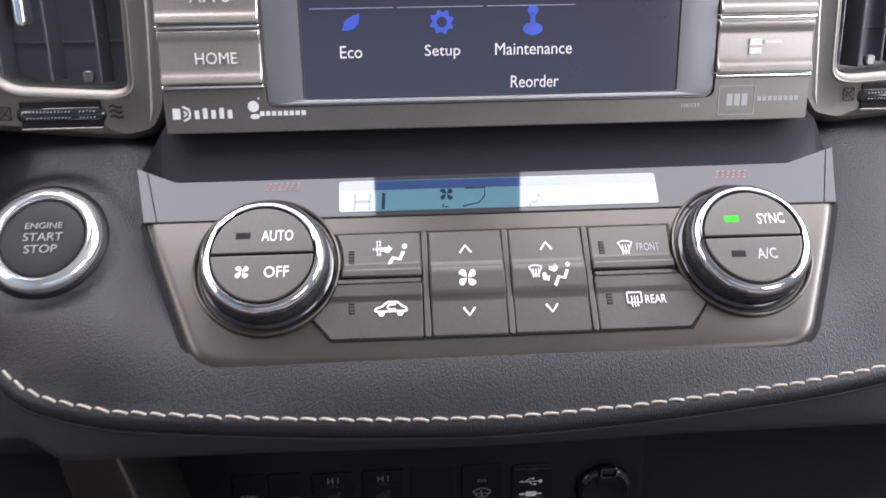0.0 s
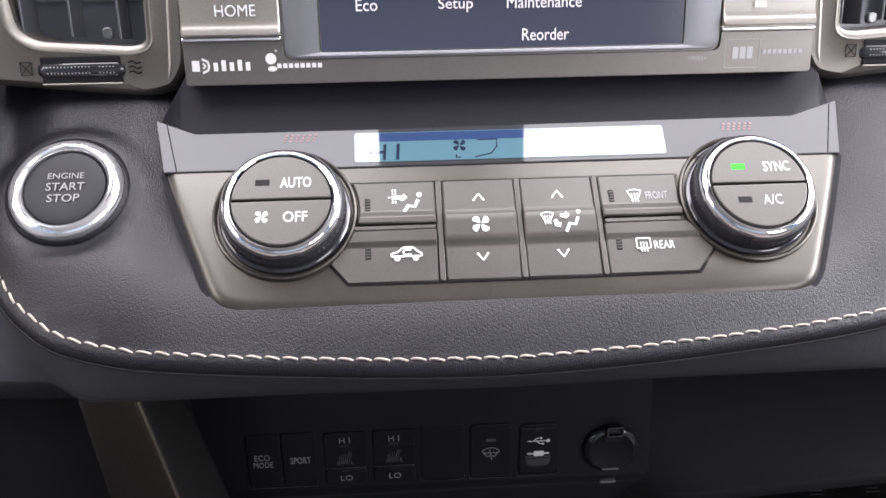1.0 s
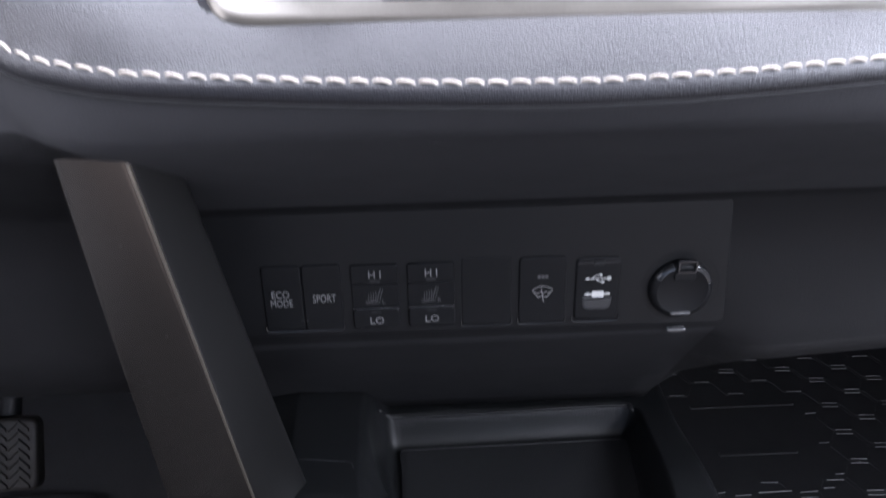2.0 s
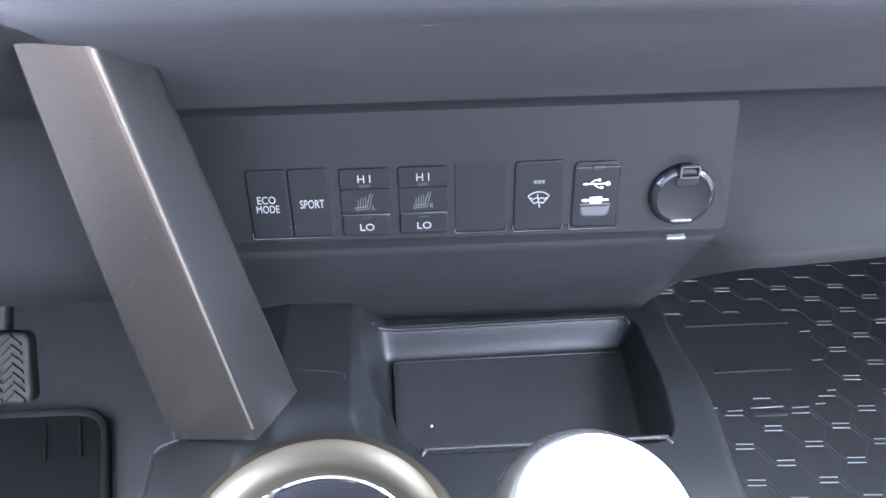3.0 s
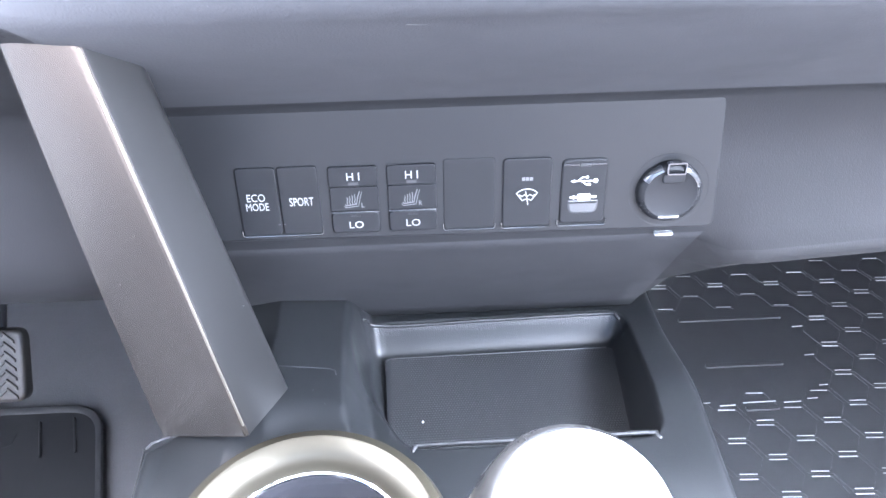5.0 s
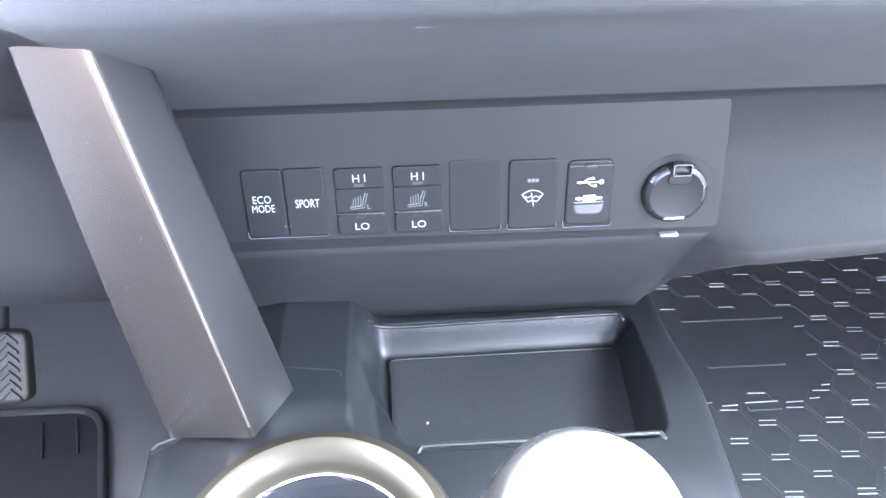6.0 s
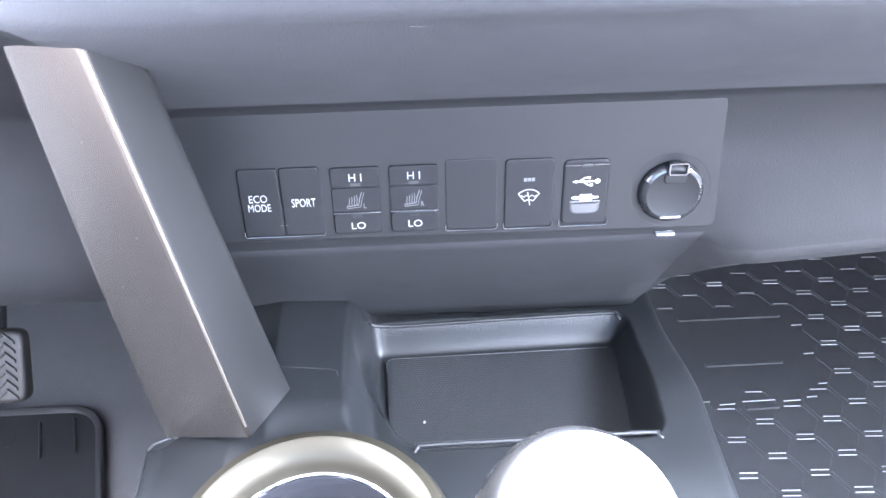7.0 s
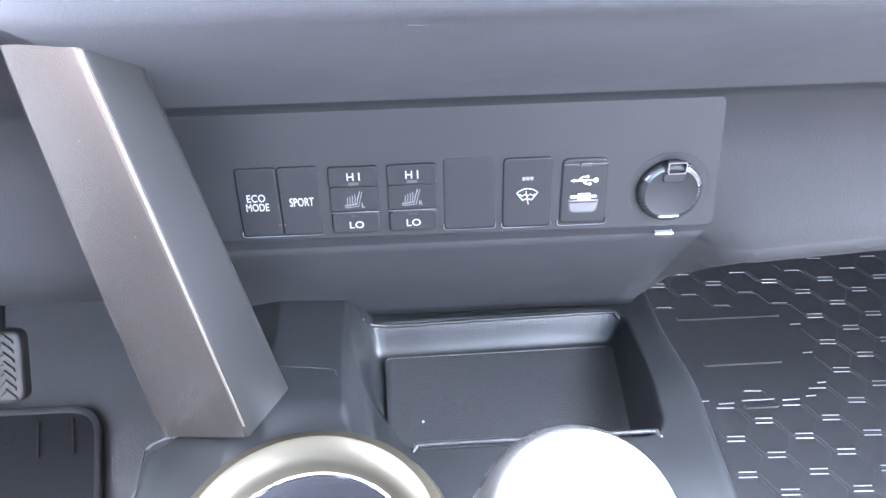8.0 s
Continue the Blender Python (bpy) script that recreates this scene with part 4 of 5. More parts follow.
# ---------------------------------------------------------------- air vents
def air_vent(mirror):
    s = -1 if mirror else 1
    u = lambda x: s * x + (0.0010 if mirror else 0.0)
    vent = thing("air_vent", tilted(0.05, 0.012, 0.672, 15), "gunmetal air vent with black vertical slats and thumb wheel", "air vent", "dashboard air vents")
    out_ = [(u(-0.1180), 0.085), (u(-0.1225), -0.0030), (u(-0.1285), -0.0125), (u(-0.1400), -0.0150), (u(-0.205), -0.0085), (u(-0.212), 0.085)]
    hole = [(u(-0.1365), 0.075), (u(-0.1385), 0.0060), (u(-0.1440), 0.0048), (u(-0.1800), 0.0072), (u(-0.1870), 0.0120), (u(-0.1950), 0.075)]
    bm = bmesh.new()
    o2 = rounded(out_, [0.004, 0.006, 0.004, 0.004, 0.01, 0.004], 4)
    h2 = rounded(hole, [0.006, 0.004, 0.004, 0.005, 0.006, 0.006], 4)
    lo = [[bm.verts.new((p.x, p.y, zz)) for p in ps] for ps, zz in ((o2, -0.03), (o2, -0.0060), (inset(o2, 0.0008), -0.0036), (inset(o2, 0.0018), -0.0014), (inset(o2, 0.0032), 0.0))]
    # flat ring to the bevelled hole
    hi = [[bm.verts.new((p.x, p.y, zz)) for p in ps] for ps, zz in ((inset(h2, -0.0040), 0.0003), (inset(h2, -0.0032), 0.0009), (inset(h2, -0.0025), 0.0007), (inset(h2, -0.0012), -0.0016), (h2, -0.0022), (h2, -0.020))]
    for grp in (lo, hi):
        for a, b in zip(grp, grp[1:]):
            for k in range(len(a)):
                bm.faces.new((a[k - 1], a[k], b[k], b[k - 1]))
    for k in range(len(lo[-1])):
        bm.faces.new((lo[-1][k - 1], lo[-1][k], hi[0][k], hi[0][k - 1]))
    part("frame", bm, VENT_FRAME, vent, "gunmetal frame")
    # Ridge takes a lighter copy of the vent paint as its highlight.
    part("ridge_bar", tube([(u(-0.1262), 0.082, -0.0008), (u(-0.1275), 0.030, -0.0008), (u(-0.1296), -0.0030, -0.0008), (u(-0.1316), -0.0095, -0.0014)], 0.0013, 8), GUNMETAL, vent, "raised ridge beside the vent, painted lighter as a highlight")
    part("throat", box(min(u(-0.19), u(-0.137)), max(u(-0.19), u(-0.137)), 0.004, 0.076, -0.030, -0.0195), VENT, vent, "dark throat")
    for k in range(3):
        x = u(-0.1490 - 0.0183 * k)
        part("slat", box(x - 0.0006, x + 0.0006, 0.0075 + 0.0012 * k, 0.074, -0.018, -0.0045, 0.0005, 0.0004), VENT, vent, "glossy black slat")
    for v in (0.022, 0.040, 0.058):
        part("blade", box(min(u(-0.188), u(-0.139)), max(u(-0.188), u(-0.139)), v, v + 0.0012, -0.0195, -0.0185, 0.0003, 0.0003), VENT, vent, "horizontal blade behind")
    part("tab", box(min(u(-0.1560), u(-0.1520)), max(u(-0.1560), u(-0.1520)), 0.0076, 0.0122, -0.0075, -0.0048, 0.0006, 0.0006), PALE_GLINT, vent, "small pale slider tab")
    part("slider_grip", box(min(u(-0.1765), u(-0.1725)), max(u(-0.1765), u(-0.1725)), 0.029, 0.046, -0.008, -0.0010, 0.0010, 0.0010), CHROME_SATIN, vent, "chrome slider grip")
    a, b = sorted((u(-0.1785), u(-0.1490)))
    part("slot", box(a - 0.0004, b + 0.0004, -0.0085, 0.0014, -0.004, 0.0008, 0.0002, 0.0006), GAP, vent, "dark slot")
    part("slot_sill", box(a - 0.0005, b + 0.0005, -0.0094, -0.0085, -0.004, 0.0013, 0.0004, 0.0003), RADIO, vent, "bright sill")
    wheel = part("thumb_wheel", tube([(a + 0.0008, -0.0036, -0.0030), (b - 0.0008, -0.0036, -0.0030)], 0.0046, 20), GLOSS, vent, "beaded black thumb wheel")
    bead = bmesh.new()
    plate(disc(0, 0, 0.00040, 6), [(0, -0.0004), (0.0001, 0.0002), (0.0002, 0.0003)], bead)
    bead_mesh = None
    for i in range(20):
        if i in (13, 14):
            continue
        for j in range(4):
            ang = radians(48 + 28 * j)
            m = Matrix.Translation((a + 0.0022 + 0.00132 * i, -0.0036 - 0.0046 * math.cos(ang), -0.0030 + 0.0046 * math.sin(ang))) @ Matrix.Rotation(ang - math.pi / 2, 4, "X")
            if bead_mesh is None:
                first_bead = part("bead", bead, WHEEL_BEAD, wheel)
                first_bead.matrix_basis, bead_mesh = m, first_bead.data
            else:
                shared("bead", bead_mesh, wheel, m)
    cx, cy = (u(-0.1433) if mirror else u(-0.1845)), -0.0028
    sq = [stroke([(cx - 0.0021, cy + q), (cx + 0.0021, cy + q)], 0.0003) for q in (-0.0024, 0.0024)] + [stroke([(cx + q, cy - 0.0024), (cx + q, cy + 0.0024)], 0.0003) for q in (-0.0021, 0.0021)]
    sq += [stroke([(cx - 0.002, cy - 0.0022), (cx + 0.002, cy + 0.0022)], 0.0003), stroke([(cx - 0.002, cy + 0.0022), (cx + 0.002, cy - 0.0022)], 0.0003)]
    part("shut_sign", flat(sq, 0.0006), GAP, vent, "dark crossed square", False)
    cx = u(-0.1845) if mirror else u(-0.1433)
    wv = [stroke([(cx - 0.0025, -0.0030 + q), (cx - 0.0009, -0.0025 + q), (cx + 0.0009, -0.0035 + q), (cx + 0.0025, -0.0030 + q)], 0.0006) for q in (-0.0019, 0.0, 0.0019)]
    part("open_sign", flat(wv, 0.0006), GAP, vent, "dark wavy lines", False)
    return vent


air_vent(False)
air_vent(True)

# ---------------------------------------------------------------- switch panel
S = tilted(0.008, 0.0016, 0.4612, 8)
panel = thing("switch_panel", S @ pose(0, 0, 0), "flat black switch panel set into the fascia", "switch panel")
part("plate", plate(rounded([(-0.1180, -0.0168), (0.1290, -0.0190), (0.1255, 0.0440), (-0.1180, 0.0451)], [0.003, 0.004, 0.004, 0.003], 4), slab_rings(-0.006, 0.0006, 0.0008)), PANEL, panel, "matt black panel plate")
# Lighter, glossier bead that draws the light line on the panel top.
part("edge_bead", tube([(-0.1150, 0.0446, 0.0004), (0.02, 0.0442, 0.0004), (0.1225, 0.0436, 0.0004)], 0.0003, 6), ROLL, panel, "thin bead drawing the light line along the upper edge")


# A glossy tube that draws the light line under a switch.
def lower_edge(w, h, parent):
    a, b, z = w / 2 + 0.0003, -h / 2 - 0.0003, 0.0015
    part("lower_edge", tube([(-a, b + 0.0030, z), (-a, b + 0.0009, z), (-a + 0.0009, b, z), (a - 0.0009, b, z), (a, b + 0.0009, z), (a, b + 0.0030, z)], 0.00024, 5), LID, parent, "thin glossy tube drawing the lit lower edge")


def switch(name, u, w, v0, v1, label, lit_edge=True):
    """A rectangular push switch in its dark frame; local origin at its centre."""
    h = v1 - v0
    sw = thing(name, S @ pose(u, (v0 + v1) / 2, -0.0001), label, "switch", "console switches")
    part("gap", box(-w / 2 - 0.0006, w / 2 + 0.0006, -h / 2 - 0.0006, h / 2 + 0.0006, -0.002, 0.0003, 0.0001, 0.0012), KEY, sw, "dark gap")
    if lit_edge:
        lower_edge(w, h, sw)
    part("edge_frame", frame_ring(w / 2 + 0.0005, h / 2 + 0.0005, 0.0004, 0.0005), SWITCH, sw, "thin raised frame")
    return sw, h


def arc_band(profile, a0, a1, seg=14):
    """A closed curved facet between two angles in degrees; the profile gives (radius, height)."""
    bm = bmesh.new()
    low = [(r, z - 0.0012) for r, z in reversed(profile)]
    loops = []
    for i in range(seg + 1):
        a_ = radians(a0 + (a1 - a0) * i / seg)
        loops.append([bm.verts.new((r * math.cos(a_), r * math.sin(a_), z)) for r, z in profile + low])
    for p, q in zip(loops, loops[1:]):
        for k in range(len(p)):
            bm.faces.new((p[k - 1], q[k - 1], q[k], p[k]))
    bm.faces.new(loops[0])
    bm.faces.new(loops[-1][::-1])
    bmesh.ops.recalc_face_normals(bm, faces=bm.faces)
    return bm


def frame_ring(a, b, t_, z):
    bm = bmesh.new()
    o_ = rounded(rect(-a, a, -b, b), 0.0014, 4)
    lo = [[bm.verts.new((p.x, p.y, zz)) for p in inset(o_, d)] for d, zz in ((0, -0.001), (0, z - 0.0002), (0.0002, z), (t_ - 0.0002, z), (t_, z - 0.0002), (t_, -0.001))]
    for q, r in zip(lo, lo[1:]):
        for k in range(len(q)):
            bm.faces.new((q[k - 1], q[k], r[k], r[k - 1]))
    return bm


sw, h = switch("eco_sport_switch", -0.0651, 0.0350, -0.0140, 0.0190, "double black switch marked eco mode and sport")
for a, b in ((-0.0175, -0.0002), (0.0002, 0.0175)):
    part("key", box(a, b, -h / 2, h / 2, -0.001, 0.0016, 0.0006, 0.0006), KEY, sw, "black key")
lettering("lettering", "ECO", -0.0098, 0.0024, 0.0078, 0.0036, 0.0016, SWITCH_INK, sw)
lettering("lettering", "MODE", -0.0096, -0.0020, 0.0098, 0.0036, 0.0016, SWITCH_INK, sw)
lettering("lettering", "SPORT", 0.0096, -0.0002, 0.0104, 0.0040, 0.0016, SWITCH_INK, sw)
part("index_mark", flat([rect(-0.0016, -0.0006, -0.0112, -0.0109), rect(0.0006, 0.0016, -0.0112, -0.0109)], 0.0016), FAINT_INK, sw, "", False)

for u, side in ((-0.0326, "L"), (-0.0075, "R")):
    sw, h = switch("seat_heater_switch", u, 0.0212, -0.0142, 0.0182, "black seat heater rocker marked high and low", False)
    part("upper_key", box(-0.0106, 0.0106, 0.0066, h / 2, -0.001, 0.0018, 0.0005, 0.0006), KEY, sw, "upper rocker key")
    part("middle_key", box(-0.0106, 0.0106, -0.0056, 0.0063, -0.001, 0.0013, 0.0004, 0.0004), KEY, sw, "middle field")
    part("lower_key", box(-0.0106, 0.0106, -h / 2, -0.0059, -0.001, 0.0020, 0.0007, 0.0006), KEY, sw, "lower rocker key")
    lettering("lettering", "H I", 0.0001, 0.0115, 0.0055, 0.0036, 0.0018, SWITCH_INK, sw)
    lettering("lettering", "LO", 0.0001, -0.0122 + 0.0003, 0.0062, 0.0034, 0.0020, SWITCH_INK, sw)
    lettering("lettering", side, 0.0036, -0.0026, 0.0014, 0.0022, 0.0013, FAINT_INK, sw)
    # Glossy tube in place of the light line between the keys.
    part("key_line", tube([(-0.0104, -0.0058, 0.0016), (0.0104, -0.0058, 0.0016)], 0.00022, 5), ROLL, sw, "thin glossy tube drawing the light line between the keys")
    seat = [stroke([(0.0034, 0.0040), (0.0024, 0.0006), (0.0016, -0.0030), (-0.0040, -0.0036), (-0.0046, -0.0026)], 0.00028), stroke([(0.0024, 0.0042), (0.0012, 0.0006), (0.0008, -0.0020), (-0.0036, -0.0026), (-0.0042, -0.0020)], 0.0004)] + [stroke([(-0.0030 + 0.0011 * k, -0.0020), (-0.0034 + 0.0011 * k, -0.0008), (-0.0030 + 0.0011 * k, 0.00028), (-0.0032 + 0.0011 * k, 0.0014 + 0.0005 * k)], 0.00028) for k in range(4)]
    part("seat_sign", flat(seat, 0.0013), FAINT_INK, sw, "grey heated seat sign", False)
    for y in (0.0082, -0.0073):
        part("lamp_window", flat([rect(-0.0022, 0.0022, y - 0.0007, y + 0.0007)], 0.0019), UNLIT, sw, "unlit lamp window", False)

blank = thing("blank_switch_cover", S @ pose(0.0175, 0.0026, -0.0001), "plain blank cover in the switch panel", "switch cover", "console switches")
part("cover", box(-0.0114, 0.0114, -0.0172, 0.0172, -0.001, 0.0010, 0.0006, 0.0012), SWITCH, blank, "plain black cover")
lower_edge(0.0226, 0.0342, blank)

sw, h = switch("wiper_deicer_switch", 0.0428, 0.0214, -0.0147, 0.0190, "black switch with a windshield heater sign")
part("key", box(-0.0107, 0.0107, -h / 2, h / 2, -0.001, 0.0016, 0.0007, 0.0006), KEY, sw, "black key")
arcw = [(0.0062 * math.sin(radians(a_)), 0.0062 * math.cos(radians(a_)) - 0.0040) for a_ in range(-48, 49, 12)]
low_ = [(0.0030 * math.sin(radians(a_)), 0.0030 * math.cos(radians(a_)) - 0.0058) for a_ in range(-40, 41, 20)]
sign = [stroke(arcw, 0.0004), stroke(low_, 0.0004), stroke([arcw[0], low_[0]], 0.0004), stroke([arcw[-1], low_[-1]], 0.0004), stroke([(0.0006, -0.0056), (-0.0006, 0.0010)], 0.0004),
        stroke([(-0.0034, -0.0006), (-0.0022, -0.0014), (-0.0010, -0.0006), (0.0002, -0.0014), (0.0014, -0.0006), (0.0026, -0.0014), (0.0036, -0.0006)], 0.0004)]
part("wiper_sign", flat(sign, 0.0016), SWITCH_INK, sw, "white windshield sign", False)
part("lamp_window", flat([rect(-0.0024 + 0.0017 * k, -0.0010 + 0.0017 * k, 0.0062, 0.0078) for k in range(3)], 0.0016), FAINT_INK, sw, "dim lamp window", False)

sw, h = switch("usb_socket", 0.0678, 0.0214, -0.0147, 0.0188, "black media socket flap with white plug signs")
part("flap", box(-0.0102, 0.0102, -h / 2 + 0.0006, h / 2 - 0.0010, -0.001, 0.0016, 0.0010, 0.0010), KEY, sw, "black hinged flap")
part("hinge", box(-0.0098, 0.0098, h / 2 - 0.0042, h / 2 - 0.0032, -0.001, 0.0021, 0.0005, 0.0005), GLOSS, sw, "slim hinge bar")
part("hinge_clip", box(-0.0026, 0.0026, h / 2 - 0.0046, h / 2 - 0.0028, -0.001, 0.0024, 0.0004, 0.0004), PLASTIC, sw, "clip")
# Dish is coloured lighter than the flap to paint its lit hollow.
part("finger_dish", plate(rounded([(-0.0066, -0.0112), (0.0066, -0.0112), (0.0072, -0.0040), (-0.0072, -0.0040)], [0.0056, 0.0056, 0.001, 0.001], 6), slab_rings(0.0008, 0.0020, 0.0012)), DISH_LIT, sw, "smooth finger dish, coloured lighter as if lit")
zz = 0.0022
usb = [stroke([(-0.0056, 0.0040), (0.0046, 0.0040)], 0.0004), disc(0.0050, 0.0040, 0.0010), [(-0.0060, 0.0040), (-0.0042, 0.0034), (-0.0042, 0.0046)],
       stroke([(-0.0030, 0.0040), (-0.0008, 0.0058), (0.0010, 0.0058)], 0.00035), disc(0.0012, 0.0058, 0.0006), stroke([(-0.0012, 0.0040), (0.0008, 0.0022), (0.0022, 0.0022)], 0.00035), rect(0.0018, 0.0029, 0.0017, 0.0027)]
jack = [rounded(rect(-0.0024, 0.0030, -0.0054, -0.0024), 0.0004, 2), rect(-0.0058, -0.0024, -0.0043, -0.0035), rect(0.0030, 0.0058, -0.0043, -0.0035), rect(-0.0046, -0.0040, -0.0047, -0.0031)]
part("usb_sign", flat(usb, zz - 0.0005), INK, sw, "white plug sign", False).location.y = 0.0012
part("jack_sign", flat(jack, zz - 0.0005), INK, sw, "white jack sign", False).location.y = 0.0012

sock = thing("power_socket", S @ pose(0.1060, 0.0006, 0.0004), "round black power socket with a hinged lid", "power socket")
part("bezel", lathe([(0.0182, -0.002), (0.0181, 0.00025), (0.0166, 0.0001), (0.0153, -0.0008), (0.0150, -0.002)], 72), PANEL, sock, "shallow sunken rim")
part("lid", lathe([(0.0122, 0.0), (0.0117, 0.0042), (0.0112, 0.0041), (0.0100, 0.0036), (0.0, 0.0033)], 72), KEY, sock, "domed black lid")
part("lid_rim", lathe([(0.0147, -0.002), (0.0146, 0.0014), (0.0140, 0.0030), (0.0128, 0.0039), (0.0117, 0.0042), (0.0116, 0.0030)], 72), KEY, sock, "sloping rim of the lid")
# Highlights on the rim, put in as lighter, glossier facets.
for a0, a1 in ((18, 66), (112, 152)):
    part("rim_glint", arc_band([(0.01455, 0.0018), (0.0141, 0.0032), (0.0129, 0.0041), (0.0118, 0.0044)], a0, a1), LID, sock, "glossy facet standing in for a rim highlight")
for k in (-1, -0.5, 0, 0.5, 1, 1.5, 2, 2.5, 3, 9, 9.6, 13, 13.6, 14.2, 15, 20.5, 21.2, 22):
    c, d = math.cos(k * math.pi / 12), math.sin(k * math.pi / 12)
    part("lid_rib", tube([(0.0121 * c, 0.0121 * d, 0.0040), (0.0143 * c, 0.0143 * d, 0.0025)], 0.00032, 5), LID, sock)
part("latch", frame_ring(0.0044, 0.0030, 0.0009, 0.0016), GLOSS, sock, "square latch loop").matrix_basis = pose(0.0010, 0.0124, 0.0036)
part("latch_tongue", box(-0.0046, 0.0056, 0.0050, 0.0100, 0.0008, 0.0042, 0.0006, 0.0006), KEY, sock, "latch tongue")
# Bar and tab are black plastic, coloured pale here as glints.
part("grip_bar", box(-0.0046, 0.0050, -0.0122, -0.0108, 0.0008, 0.0046, 0.0005, 0.0005), PALE_GLINT, sock, "grip bar painted as a pale glint")
part("pull_tab", box(-0.0042, 0.0046, -0.0226, -0.0210, -0.001, 0.0022, 0.0005, 0.0005), PALE_GLINT, sock, "pull tab painted as a pale glint")

# ---------------------------------------------------------------- satin strut beside the switches
strut = thing("trim_strut", pose(0, 0, 0), "satin silver angled trim strut from dash to console", "trim strut")


FOOT = (0.3405, 0.3710, 0.3685, 0.3300)


def strut_ring(s):
    """Left edge, ridge and right edge of the strut, from its slanted foot (0) to its top (1)."""
    zs = [f + (0.578 - f) * s for f in FOOT]
    ks = [(z - 0.340) / (0.571 - 0.340) for z in zs]
    left = Vector((-0.1312 + 0.0112 * ks[0] + 0.0036 * ks[0] ** 2, -0.0245 - 0.0410 * ks[0], zs[0]))
    ridge = Vector((-0.0770 - 0.0135 * ks[1], -0.0485 - 0.0230 * ks[1], zs[1]))
    right = Vector((-0.0605 - 0.0215 * ks[2], -0.0160 - 0.0385 * ks[2], zs[2]))
    back = Vector((-0.1080, 0.0150, zs[3]))
    n = 4
    pts = []
    c = [left, ridge, right, back]
    for i, p in enumerate(c):
        a, b = c[i - 1], c[(i + 1) % 4]
        r = (0.004, 0.0024, 0.003, 0.002)[i]
        s, e = p + (a - p).normalized() * r, p + (b - p).normalized() * r
        for j in range(n + 1):
            t_ = j / n
            pts.append(s * (1 - t_) ** 2 + p * 2 * t_ * (1 - t_) + e * t_ * t_)
    return pts


bm = bmesh.new()
loops = []
for k in range(25):
    loops.append([bm.verts.new(p) for p in strut_ring(k / 24)])
# Right-hand faces get a darkened copy of the trim paint, as shade.
for a, b in zip(loops, loops[1:]):
    for k in range(len(a)):
        face_ = bm.faces.new((a[k - 1], a[k], b[k], b[k - 1]))
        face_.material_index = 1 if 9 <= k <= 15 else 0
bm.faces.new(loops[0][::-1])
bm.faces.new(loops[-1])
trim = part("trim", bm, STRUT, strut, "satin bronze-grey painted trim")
trim.data.materials.append(STRUT_SHADE)
# Paler bead along the ridge, coloured to stand in for its highlight.
ridge_line = [strut_ring(k / 24)[7] for k in range(1, 24)]
part("ridge_glint", tube([p + (Vector((-0.108, 0.015, p.z)) - p).normalized() * 0.00015 for p in ridge_line], 0.0006, 8), GLINT_METAL, strut, "pale bead painted as the ridge highlight")
for p in ((-0.1022, -0.0646, 0.5369), (-0.0967, -0.0607, 0.4953), (-0.0715, -0.0366, 0.4382), (-0.1090, -0.0570, 0.4700)):
    part("dust_speck", lathe([(0.00022, -0.0002), (0.0002, 0.0001), (0.0, 0.0002)], 7), FAINT_INK, strut, "tiny pale speck").location = p
part("scratch", tube([(-0.1225, -0.0432, 0.4480), (-0.1212, -0.0437, 0.4455), (-0.1222, -0.0430, 0.4425)], 0.0003, 5), INK_DIM, strut, "small pale scratch")

# ---------------------------------------------------------------- centre console
console = thing("centre_console", pose(0, 0, 0), "black plastic centre console with an open tray", "centre console")
ZT = 0.335
TRAY = rounded([(-0.0060, -0.0340), (0.1225, -0.0330), (0.1250, 0.0050), (0.1275, 0.0700), (-0.0320, 0.0665), (-0.0355, 0.0200)], [0.010, 0.010, 0.02, 0.012, 0.012, 0.02], 5)


def tray_distance(x, y):
    """How far a place lies from the rim of the tray, negative within it."""
    if not (-0.040 < x < 0.132 and -0.038 < y < 0.076):
        return 1.0
    p, best, inside = Vector((x, y)), 9.0, False
    for q, r in zip(TRAY[-1:] + TRAY, TRAY):
        e = r - q
        k = min(max((p - q).dot(e) / e.length_squared, 0.0), 1.0)
        best = min(best, (p - q - e * k).length)
        if (q.y > y) != (r.y > y) and x < q.x + (y - q.y) * e.x / e.y:
            inside = not inside
    return -best if inside else best


def console_side(y):
    """The left and right edge of the console at a place along it."""
    left = np.interp(y, [-0.62, -0.033, -0.024, 0.16], [-0.131, -0.1392, -0.118, -0.118]) - 0.0
    right = np.interp(y, [-0.62, -0.10, -0.01, 0.06, 0.16], [0.139, 0.1498, 0.1515, 0.1502, 0.148])
    return left, right


